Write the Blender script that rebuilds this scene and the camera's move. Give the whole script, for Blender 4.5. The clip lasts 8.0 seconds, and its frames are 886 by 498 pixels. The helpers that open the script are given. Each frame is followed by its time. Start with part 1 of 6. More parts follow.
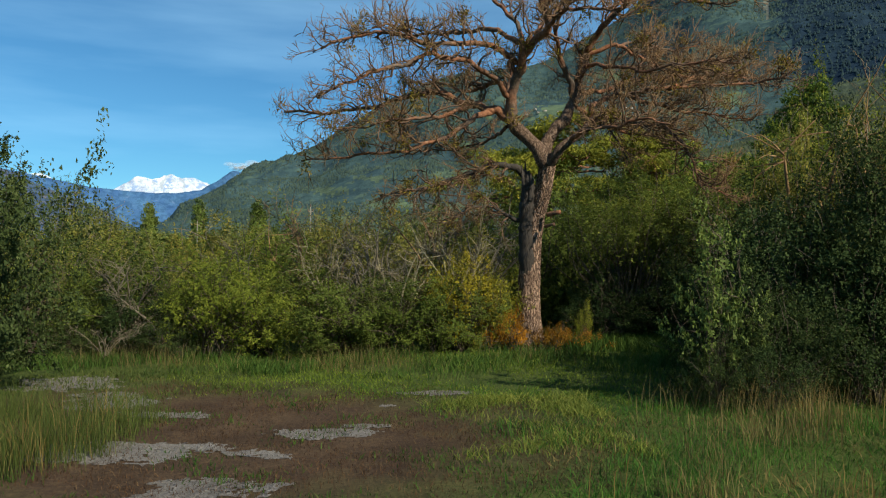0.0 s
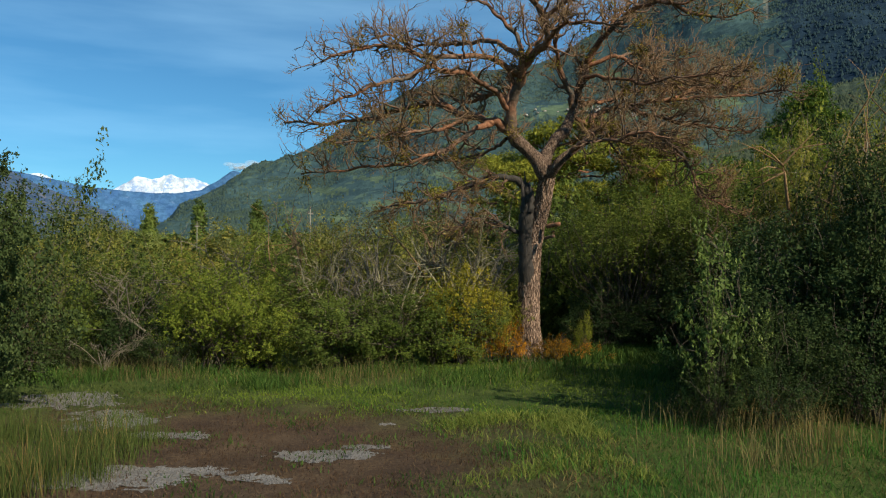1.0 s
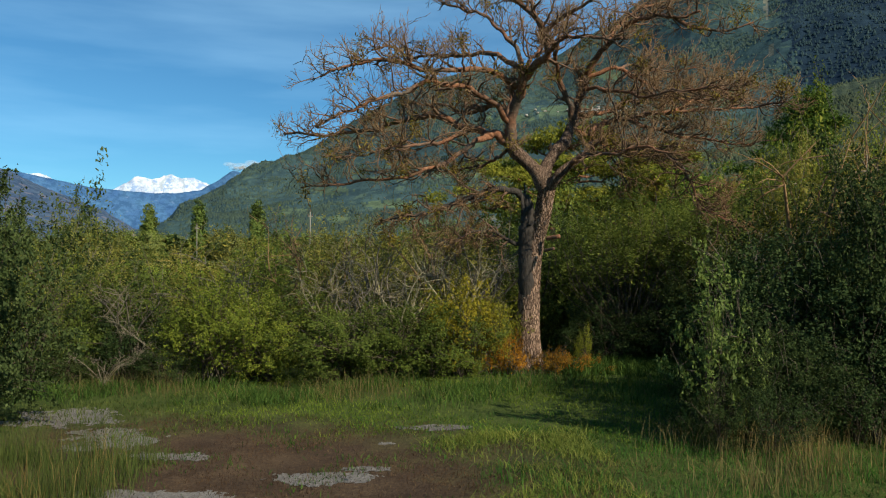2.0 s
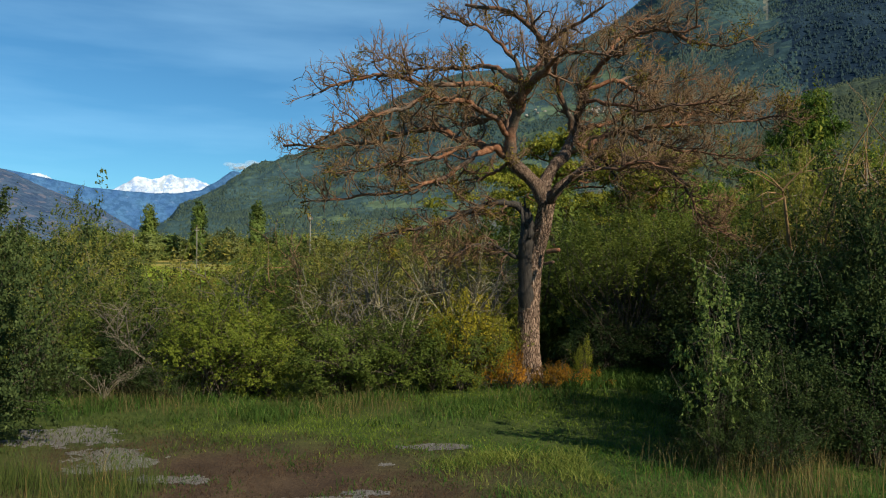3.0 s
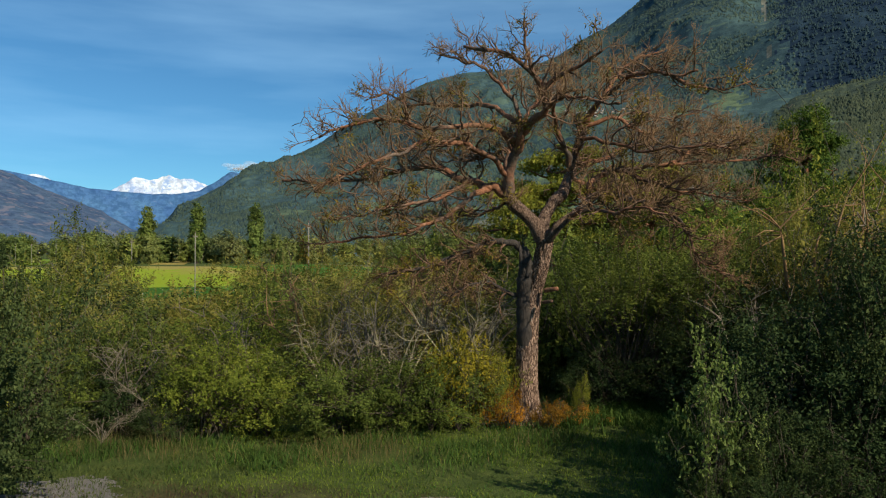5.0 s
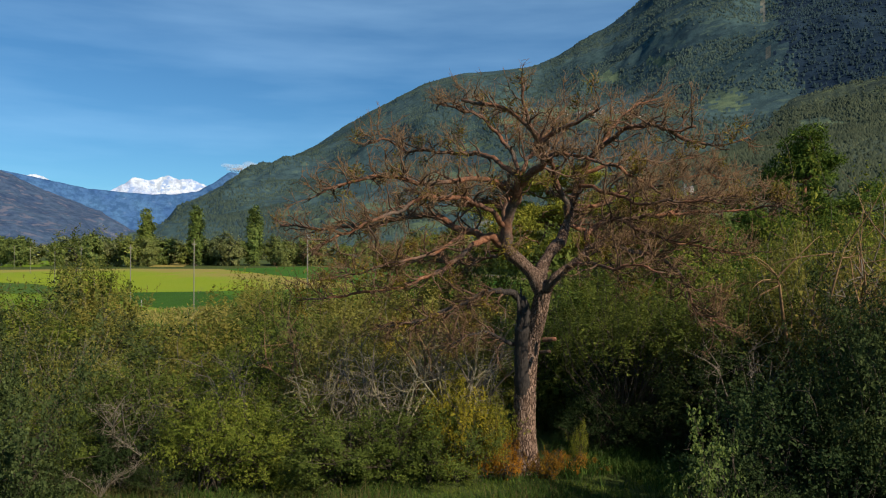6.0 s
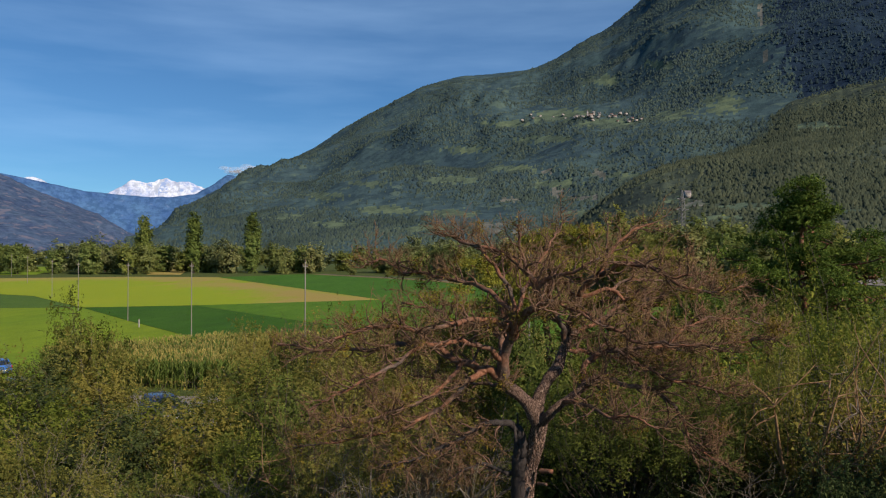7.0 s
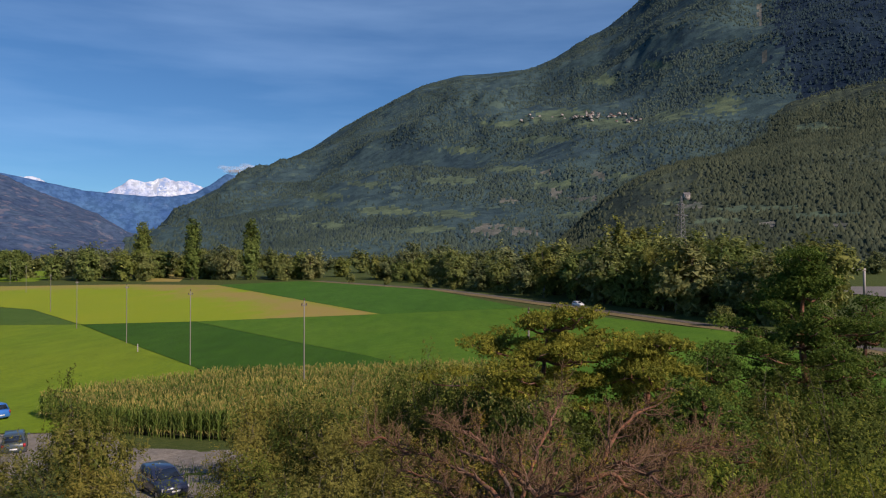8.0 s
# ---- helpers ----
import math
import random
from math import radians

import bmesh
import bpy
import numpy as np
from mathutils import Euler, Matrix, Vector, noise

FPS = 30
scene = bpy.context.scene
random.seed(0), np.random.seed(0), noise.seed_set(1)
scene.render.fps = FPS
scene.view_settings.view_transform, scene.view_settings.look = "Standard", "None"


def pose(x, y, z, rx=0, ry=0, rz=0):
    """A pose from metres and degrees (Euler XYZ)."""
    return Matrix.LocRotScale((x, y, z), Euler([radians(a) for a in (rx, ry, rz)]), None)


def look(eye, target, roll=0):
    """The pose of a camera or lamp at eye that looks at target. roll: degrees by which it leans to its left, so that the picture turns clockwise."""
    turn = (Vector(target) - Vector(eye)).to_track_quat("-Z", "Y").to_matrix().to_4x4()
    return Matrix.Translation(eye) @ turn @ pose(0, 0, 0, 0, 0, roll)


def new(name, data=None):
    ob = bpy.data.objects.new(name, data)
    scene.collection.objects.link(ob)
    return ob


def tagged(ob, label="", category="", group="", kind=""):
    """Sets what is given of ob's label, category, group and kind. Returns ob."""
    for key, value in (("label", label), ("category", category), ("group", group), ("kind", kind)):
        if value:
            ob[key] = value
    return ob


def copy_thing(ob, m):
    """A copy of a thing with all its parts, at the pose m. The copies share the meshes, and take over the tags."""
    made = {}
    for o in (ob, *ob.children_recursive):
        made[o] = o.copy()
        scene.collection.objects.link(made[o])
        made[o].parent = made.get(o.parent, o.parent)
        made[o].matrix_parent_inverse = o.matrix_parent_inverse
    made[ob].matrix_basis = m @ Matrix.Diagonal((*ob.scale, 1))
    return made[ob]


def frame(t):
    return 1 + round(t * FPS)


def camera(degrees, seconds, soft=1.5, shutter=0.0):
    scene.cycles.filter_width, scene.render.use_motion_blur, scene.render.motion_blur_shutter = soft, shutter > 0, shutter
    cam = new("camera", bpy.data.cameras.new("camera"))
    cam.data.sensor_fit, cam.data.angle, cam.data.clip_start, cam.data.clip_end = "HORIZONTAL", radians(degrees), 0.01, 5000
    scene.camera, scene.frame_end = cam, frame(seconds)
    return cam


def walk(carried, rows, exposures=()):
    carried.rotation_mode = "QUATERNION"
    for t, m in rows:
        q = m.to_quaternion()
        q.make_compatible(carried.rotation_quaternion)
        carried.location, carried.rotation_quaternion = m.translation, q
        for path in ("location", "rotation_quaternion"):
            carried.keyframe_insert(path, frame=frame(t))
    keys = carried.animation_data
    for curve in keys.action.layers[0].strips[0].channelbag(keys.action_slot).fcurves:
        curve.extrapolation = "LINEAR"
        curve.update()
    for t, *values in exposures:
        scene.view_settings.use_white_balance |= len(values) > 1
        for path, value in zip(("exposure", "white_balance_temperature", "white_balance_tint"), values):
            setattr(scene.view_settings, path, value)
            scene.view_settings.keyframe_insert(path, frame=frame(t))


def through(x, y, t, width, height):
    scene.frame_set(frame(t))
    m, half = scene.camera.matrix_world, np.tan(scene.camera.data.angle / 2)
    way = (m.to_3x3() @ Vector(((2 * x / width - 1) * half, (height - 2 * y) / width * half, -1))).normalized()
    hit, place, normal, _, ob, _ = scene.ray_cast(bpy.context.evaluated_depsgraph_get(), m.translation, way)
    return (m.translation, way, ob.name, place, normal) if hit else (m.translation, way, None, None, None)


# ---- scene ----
# ---- camera: a drone that rises straight up ----
cam = camera(62.7, 8.0, soft=1.15)
TILT = 0.7
ROWS = [
    (0.0, 0.0, 0.0, 1.75, 0.0, 0.0),
    (0.5, 0.0, 0.0, 1.866, -0.01, 0.0),
    (1.0, 0.002, 0.0, 1.985, -0.015, 0.005),
    (2.5, 0.006, 0.0, 2.361, -0.02, 0.005),
    (3.0, 0.008, 0.0, 2.498, -0.02, 0.005),
    (3.5, 0.005, 0.0, 2.641, -0.031, 0.013),
    (4.0, 0.0, -0.005, 2.804, -0.056, 0.03),
    (4.5, 0.0, -0.019, 2.985, -0.105, 0.055),
    (5.0, 0.01, -0.03, 3.255, -0.14, 0.065),
    (5.5, 0.022, -0.04, 3.67, -0.17, 0.07),
    (6.0, 0.034, -0.05, 4.248, -0.205, 0.08),
    (6.5, 0.055, -0.08, 5.527, -0.31, 0.193),
    (7.0, 0.052, -0.12, 6.844, -0.366, 0.255),
    (7.5, 0.046, -0.075, 8.514, -0.391, 0.245),
    (8.0, 0.031, -0.02, 10.75, -0.44, 0.156),
]
walk(cam, [(t, pose(x, y, z, 90 + TILT + pitch, 0, yaw)) for t, x, y, z, yaw, pitch in ROWS], exposures=[(0.0, 0.66, 6520, 4), (4.5, 0.56, 6540, 7), (6.5, 0.39, 6500, 17), (8.0, 0.2, 6420, 28)])

# ---- world and sun ----
SUN_FROM = Vector((0.66, -0.64, 0.62)).normalized()
world = bpy.data.worlds.new("world")
scene.world = world
world.use_nodes = True
wn, wl = world.node_tree.nodes, world.node_tree.links
sky = wn.new("ShaderNodeTexSky")
sky.sky_type = "NISHITA"
sky.sun_disc = False
sky.sun_elevation = math.asin(SUN_FROM.z)
sky.sun_rotation = math.atan2(SUN_FROM.x, SUN_FROM.y)
sky.altitude = 600
sky.air_density, sky.dust_density, sky.ozone_density = 1.0, 0.2, 2.2
# thin streaks of high cloud over the whole sky
wco, wmap, wno, wra, wmix = (wn.new("ShaderNode" + k) for k in ("TexCoord", "Mapping", "TexNoise", "ValToRGB", "Mix"))
wmap.inputs["Scale"].default_value = (1.3, 1.3, 9.0)
wmap.inputs["Rotation"].default_value = (radians(5), radians(-4), 0)
wno.inputs["Scale"].default_value, wno.inputs["Detail"].default_value, wno.inputs["Roughness"].default_value = 1.7, 5.0, 0.5
wra.color_ramp.elements[0].position, wra.color_ramp.elements[1].position = 0.45, 0.78
wra.color_ramp.elements[1].color = (0.17, 0.17, 0.17, 1)
wmix.data_type = "RGBA"
wl.new(wco.outputs["Generated"], wmap.inputs[0])
wl.new(wmap.outputs[0], wno.inputs["Vector"])
wl.new(wno.outputs["Fac"], wra.inputs[0])
wl.new(wra.outputs[0], wmix.inputs[0])
wtint = wn.new("ShaderNodeMix")
wtint.data_type, wtint.blend_type = "RGBA", "MULTIPLY"
wtint.inputs[0].default_value = 1.0
wtint.inputs[7].default_value = (0.48, 0.93, 1.17, 1)
wl.new(sky.outputs[0], wtint.inputs[6])
wl.new(wtint.outputs[2], wmix.inputs[6])
wmix.inputs[7].default_value = (9.0, 14.2, 18.6, 1)
wl.new(wmix.outputs[2], wn["Background"].inputs[0])
wn["Background"].inputs[1].default_value = 0.06

sun = new("sun", bpy.data.lights.new("sun", "SUN"))
sun.data.energy, sun.data.angle, sun.data.color = 4.3, radians(0.53), (1.0, 0.9, 0.72)
sun.matrix_world = look(SUN_FROM * 50, (0, 0, 0))

# ---- materials ----


class Mat:
    """A node material with a Principled shader and short ways to add nodes."""

    def __init__(self, name, roughness=0.8, specular=0.3):
        self.m = bpy.data.materials.new(name)
        self.m.use_nodes = True
        self.n, self.l = self.m.node_tree.nodes, self.m.node_tree.links
        self.b = self.n["Principled BSDF"]
        self.b.inputs["Roughness"].default_value = roughness
        self.b.inputs["Specular IOR Level"].default_value = specular
        self.co = self.n.new("ShaderNodeTexCoord").outputs["Object"]

    def noise(self, scale, detail=4.0, rough=0.55, stretch=None):
        t = self.n.new("ShaderNodeTexNoise")
        t.inputs["Scale"].default_value, t.inputs["Detail"].default_value, t.inputs["Roughness"].default_value = scale, detail, rough
        co = self.co
        if stretch:
            mp = self.n.new("ShaderNodeMapping")
            mp.inputs["Scale"].default_value = stretch
            self.l.new(co, mp.inputs[0])
            co = mp.outputs[0]
        self.l.new(co, t.inputs["Vector"])
        return t.outputs["Fac"]

    def voronoi(self, scale, feature="F1"):
        t = self.n.new("ShaderNodeTexVoronoi")
        t.feature = feature
        t.inputs["Scale"].default_value = scale
        self.l.new(self.co, t.inputs["Vector"])
        return t.outputs["Distance"]

    def ramp(self, fac, stops):
        r = self.n.new("ShaderNodeValToRGB")
        e = r.color_ramp.elements
        while len(e) < len(stops):
            e.new(0.5)
        for k, (p, c) in zip(e, stops):
            k.position = p
            k.color = (*c, 1) if len(c) == 3 else c
        self.l.new(fac, r.inputs[0])
        return r.outputs[0]

    def mix(self, fac, a, b, blend="MIX"):
        x = self.n.new("ShaderNodeMix")
        x.data_type, x.blend_type = "RGBA", blend
        for sock, v in ((x.inputs[0], fac), (x.inputs[6], a), (x.inputs[7], b)):
            if isinstance(v, bpy.types.NodeSocket):
                self.l.new(v, sock)
            elif isinstance(v, tuple):
                sock.default_value = (*v, 1)
            else:
                sock.default_value = v
        return x.outputs[2]

    def math(self, op, a, b=0.5, clamp=False):
        x = self.n.new("ShaderNodeMath")
        x.operation, x.use_clamp = op, clamp
        for sock, v in zip(x.inputs, (a, b)):
            if isinstance(v, bpy.types.NodeSocket):
                self.l.new(v, sock)
            else:
                sock.default_value = v
        return x.outputs[0]

    def island(self):
        return self.n.new("ShaderNodeNewGeometry").outputs["Random Per Island"]

    def each(self):
        return self.n.new("ShaderNodeObjectInfo").outputs["Random"]

    def bump(self, height, strength=0.5, dist=0.02):
        b = self.n.new("ShaderNodeBump")
        b.inputs["Strength"].default_value, b.inputs["Distance"].default_value = strength, dist
        self.l.new(height, b.inputs["Height"])
        self.l.new(b.outputs[0], self.b.inputs["Normal"])

    def color(self, c):
        if isinstance(c, tuple):
            self.b.inputs["Base Color"].default_value = (*c, 1)
        else:
            self.l.new(c, self.b.inputs["Base Color"])
        return self

    def see_through(self, c, amount):
        """Light that passes through thin leaves."""
        t, x = self.n.new("ShaderNodeBsdfTranslucent"), self.n.new("ShaderNodeMixShader")
        x.inputs[0].default_value = amount
        self.l.new(c, t.inputs[0])
        self.l.new(self.b.outputs[0], x.inputs[1])
        self.l.new(t.outputs[0], x.inputs[2])
        self.l.new(x.outputs[0], self.n["Material Output"].inputs[0])
        return self


def leaf_material(name, dark, mid, light, through=0.3, patch=0.9):
    """Leaves: each its own tone, broad patches of tone, and one tone for the whole plant."""
    m = Mat(name, 0.75, 0.12)
    dark = tuple(a * 0.65 + b * 0.35 for a, b in zip(dark, mid))
    light = tuple(a * 0.65 + b * 0.35 for a, b in zip(light, mid))
    c = m.ramp(m.island(), [(0.0, dark), (0.55, mid), (1.0, light)])
    broad = m.ramp(m.noise(patch, 3.0), [(0.3, (0.55, 0.6, 0.55)), (0.7, (1.25, 1.2, 1.0))])
    c = m.mix(0.85, c, broad, "MULTIPLY")
    own = m.ramp(m.each(), [(0.0, (0.75, 0.8, 0.7)), (0.5, (1.0, 1.0, 1.0)), (1.0, (1.25, 1.1, 0.85))])
    c = m.mix(0.8, c, own, "MULTIPLY")
    m.color(c)
    m.see_through(c, through)
    return m.m


def plain(name, c, c2=None, scale=3.0, roughness=0.8, specular=0.3, bump=0.0, stretch=None, metal=0.0):
    m = Mat(name, roughness, specular)
    c2 = c2 or tuple(v * 0.7 for v in c)
    a = m.noise(scale, 6.0, 0.6, stretch)
    b = m.noise(scale * 9, 3.0, 0.6, stretch)
    m.color(m.mix(m.math("MULTIPLY", m.math("ADD", a, b), 0.5), c2, c))
    m.b.inputs["Metallic"].default_value = metal
    if bump:
        m.bump(m.math("ADD", a, b), bump, 0.03)
    return m.m


LEAF_DARK = leaf_material("leaf_dark_green", (0.061, 0.080, 0.018), (0.121, 0.159, 0.034), (0.209, 0.233, 0.055), 0.42)
LEAF_YELLOW = leaf_material("leaf_yellow_green", (0.103, 0.134, 0.020), (0.194, 0.232, 0.036), (0.324, 0.319, 0.060), 0.42)
LEAF_OLIVE = leaf_material("leaf_olive", (0.149, 0.142, 0.035), (0.237, 0.226, 0.055), (0.341, 0.299, 0.090), 0.42)
LEAF_RUST = leaf_material("leaf_rust", (0.12, 0.065, 0.012), (0.30, 0.145, 0.018), (0.42, 0.23, 0.03))
LEAF_GOLD = leaf_material("leaf_gold", (0.127, 0.129, 0.017), (0.268, 0.239, 0.029), (0.352, 0.313, 0.043))
LEAF_FRESH = leaf_material("leaf_fresh_green", (0.030, 0.047, 0.016), (0.064, 0.089, 0.030), (0.145, 0.174, 0.070))
# darkened green: shade put into the leaves of bushes in the dark hollows
LEAF_SHADE = leaf_material("leaf_shaded_green", (0.019, 0.034, 0.013), (0.041, 0.067, 0.023), (0.082, 0.113, 0.041), 0.35)
LEAF_WILLOW = leaf_material("leaf_silver_green", (0.108, 0.138, 0.060), (0.216, 0.246, 0.114), (0.372, 0.384, 0.204), 0.4)
NEEDLE = leaf_material("needle_green", (0.039, 0.074, 0.015), (0.079, 0.136, 0.024), (0.171, 0.224, 0.040), 0.2)
NEEDLE_OCHRE = leaf_material("needle_ochre", (0.08, 0.06, 0.012), (0.19, 0.14, 0.02), (0.34, 0.24, 0.04), 0.15)
LEAF_POPLAR = leaf_material("leaf_poplar", (0.11, 0.16, 0.045), (0.17, 0.225, 0.06), (0.26, 0.30, 0.09))
TREE_OLIVE = leaf_material("tree_olive", (0.128, 0.155, 0.052), (0.230, 0.263, 0.088), (0.378, 0.392, 0.150), 0.42, 0.3)
TREE_GOLD = leaf_material("tree_yellowing", (0.108, 0.135, 0.040), (0.189, 0.221, 0.066), (0.289, 0.302, 0.112), 0.4, 0.3)
TREE_DARK = leaf_material("tree_dark_green", (0.098, 0.135, 0.042), (0.188, 0.240, 0.073), (0.330, 0.375, 0.126), 0.4, 0.3)
LEAF_PALE = leaf_material("leaf_pale_green", (0.085, 0.125, 0.03), (0.18, 0.235, 0.065), (0.36, 0.40, 0.16), 0.4)
NEEDLE_BRONZE = leaf_material("needle_bronze", (0.091, 0.119, 0.022), (0.189, 0.213, 0.037), (0.338, 0.325, 0.061), 0.25)
TWIG = plain("twig_bark", (0.095, 0.072, 0.05), (0.045, 0.035, 0.026), 6.0, bump=0.3)
TWIG_GREY = plain("twig_grey", (0.23, 0.19, 0.14), (0.11, 0.09, 0.066), 6.0, bump=0.3)


def bark_material(name="pine_bark", fine=15.0, lift=1.0):
    m = Mat(name, 0.9, 0.15)
    cells = m.n.new("ShaderNodeTexVoronoi")
    cells.feature = "DISTANCE_TO_EDGE"
    cells.inputs["Scale"].default_value = fine
    warp = m.n.new("ShaderNodeMapping")
    warp.inputs["Scale"].default_value = (1.7, 1.7, 0.34)
    m.l.new(m.co, warp.inputs[0])
    sway = m.n.new("ShaderNodeTexNoise")
    sway.inputs["Scale"].default_value, sway.inputs["Detail"].default_value = 7.0, 4.0
    m.l.new(m.co, sway.inputs["Vector"])
    bent = m.n.new("ShaderNodeVectorMath")
    bent.operation = "MULTIPLY_ADD"
    bent.inputs[1].default_value = (0.16, 0.16, 0.16)
    m.l.new(sway.outputs["Color"], bent.inputs[0])
    m.l.new(warp.outputs[0], bent.inputs[2])
    m.l.new(bent.outputs[0], cells.inputs["Vector"])
    crack = m.ramp(cells.outputs["Distance"], [(0.0, (0.0, 0.0, 0.0)), (0.22, (1.0, 1.0, 1.0))])
    grain = m.noise(28.0, 6.0, 0.65, (1, 1, 0.3))
    plate = m.ramp(grain, [(0.25, (0.20, 0.125, 0.09)), (0.55, (0.40, 0.275, 0.205)), (0.8, (0.58, 0.45, 0.36))])
    plate = m.mix(1.0, plate, (lift, lift, lift), "MULTIPLY")
    age = m.ramp(m.noise(2.2, 5.0, 0.65), [(0.3, (0.62, 0.6, 0.6)), (0.7, (1.15, 1.1, 1.05))])
    m.color(m.mix(0.9, m.mix(crack, (0.075, 0.048, 0.036), plate), age, "MULTIPLY"))
    m.bump(m.math("ADD", crack, m.math("MULTIPLY", grain, 0.6)), 0.9, 0.035)
    return m.m


def limb_material():
    """Upper bark of a Scots pine: orange flakes on the limbs, greyer where it is old."""
    m = Mat("pine_limb_bark", 0.85, 0.2)
    flake = m.noise(16.0, 6.0, 0.7)
    broad = m.noise(1.3, 3.0)
    orange = m.ramp(flake, [(0.25, (0.07, 0.026, 0.014)), (0.5, (0.20, 0.085, 0.045)), (0.75, (0.36, 0.19, 0.11))])
    grey = m.ramp(flake, [(0.25, (0.045, 0.032, 0.026)), (0.55, (0.11, 0.08, 0.06)), (0.78, (0.27, 0.20, 0.15))])
    m.color(m.mix(m.ramp(broad, [(0.38, (0.0, 0.0, 0.0)), (0.54, (1.0, 1.0, 1.0))]), grey, orange))
    m.bump(flake, 0.7, 0.02)
    return m.m


BARK, OLD_LIMB, LIMB = bark_material(), bark_material("pine_scaffold_bark", 26.0, 0.8), limb_material()
SIDE_BARK = plain("side_branch_bark", (0.21, 0.115, 0.068), (0.055, 0.034, 0.025), 7.0, bump=0.4)
DARK_BARK = plain("dark_bark", (0.062, 0.05, 0.042), (0.02, 0.016, 0.014), 5.0, bump=0.9, stretch=(1, 1, 0.25))
DEAD_TWIG = plain("dead_twig", (0.235, 0.135, 0.056), (0.062, 0.038, 0.023), 1.2)

# ---- mesh building ----
rng = np.random.default_rng(7)


class Soup:
    """Gathers tubes, leaves and blades into one mesh."""

    def __init__(self):
        self.v, self.q, self.t, self.n = [], [], [], 0

    def add(self, verts, quads=None, tris=None):
        verts = np.asarray(verts, float).reshape(-1, 3)
        if quads is not None and len(quads):
            self.q.append(np.asarray(quads, int).reshape(-1, 4) + self.n)
        if tris is not None and len(tris):
            self.t.append(np.asarray(tris, int).reshape(-1, 3) + self.n)
        self.v.append(verts)
        self.n += len(verts)

    def tube(self, pts, radii, sides=6):
        pts = np.asarray(pts, float)
        k = len(pts)
        radii = np.broadcast_to(np.asarray(radii, float), (k,))
        d = np.gradient(pts, axis=0)
        d /= np.linalg.norm(d, axis=1)[:, None] + 1e-9
        ref = np.array([0.0, 0.0, 1.0]) if abs(d[:, 2]).mean() < 0.8 else np.array([1.0, 0.0, 0.0])
        a = np.cross(d, ref)
        a /= np.linalg.norm(a, axis=1)[:, None] + 1e-9
        b = np.cross(d, a)
        th = np.arange(sides) * 2 * math.pi / sides
        ring = a[:, None] * np.cos(th)[None, :, None] + b[:, None] * np.sin(th)[None, :, None]
        v = pts[:, None] + ring * radii[:, None, None]
        i, j = np.meshgrid(np.arange(k - 1), np.arange(sides), indexing="ij")
        jn = (j + 1) % sides
        q = np.stack([i * sides + j, i * sides + jn, (i + 1) * sides + jn, (i + 1) * sides + j], -1)
        tip = [[(k - 1) * sides + 0, (k - 1) * sides + c, (k - 1) * sides + c + 1] for c in range(1, sides - 1)]
        self.add(v, q, tip)

    def leaves(self, at, length, width, outward=None, lift=0.35, fold=0.25, simple=False, along=None, ruffle=0.75):
        """A leaf at each place, its face turned outwards: folded, of two faces, or a simple pointed one."""
        at = np.asarray(at, float)
        n = len(at)
        u = rng.normal(size=(n, 3)) * ruffle
        if outward is not None:
            u += outward * 0.9
        u[:, 2] += lift
        u /= np.linalg.norm(u, axis=1)[:, None] + 1e-9
        w = rng.normal(size=(n, 3)) * 0.6 + (0 if along is None else along)
        d = w - u * (w * u).sum(1)[:, None]
        d /= np.linalg.norm(d, axis=1)[:, None] + 1e-9
        s = np.cross(d, u)
        ln = (length * rng.uniform(0.6, 1.3, n))[:, None]
        wd = (width * rng.uniform(0.6, 1.3, n))[:, None]
        a, t = at - d * ln * 0.5, at + d * ln * 0.5
        if simple:
            v = np.stack([a - s * wd * 0.5, a + s * wd * 0.5, t], 1)
            self.add(v, None, np.arange(n)[:, None] * 3 + [0, 1, 2])
            return
        m = at - d * ln * 0.05
        l, r = m + s * wd * 0.5 + u * wd * fold, m - s * wd * 0.5 + u * wd * fold
        v = np.stack([a, l, t, r], 1)
        k = np.arange(n)[:, None] * 4
        self.add(v, None, np.concatenate([k + [0, 2, 1], k + [0, 3, 2]], 0))

    def mesh(self, name, material, smooth=False):
        v = np.concatenate(self.v)
        q = np.concatenate(self.q) if self.q else np.zeros((0, 4), int)
        t = np.concatenate(self.t) if self.t else np.zeros((0, 3), int)
        me = bpy.data.meshes.new(name)
        me.vertices.add(len(v))
        me.vertices.foreach_set("co", v.astype(np.float32).ravel())
        me.loops.add(q.size + t.size)
        me.loops.foreach_set("vertex_index", np.concatenate([q.ravel(), t.ravel()]).astype(np.int32))
        me.polygons.add(len(q) + len(t))
        start = np.concatenate([np.arange(len(q)) * 4, q.size + np.arange(len(t)) * 3]).astype(np.int32)
        me.polygons.foreach_set("loop_start", start)
        if smooth:
            me.polygons.foreach_set("use_smooth", np.ones(len(q) + len(t), bool))
        me.update(calc_edges=True)
        me.validate()
        me.materials.append(material)
        return me


def part(name, soup, material, parent, label="", smooth=False):
    """Links a Soup as one mesh object under a thing or a part."""
    ob = new(name, soup.mesh(name, material, smooth))
    ob.parent = parent
    if label:
        tagged(ob, label)
    return ob


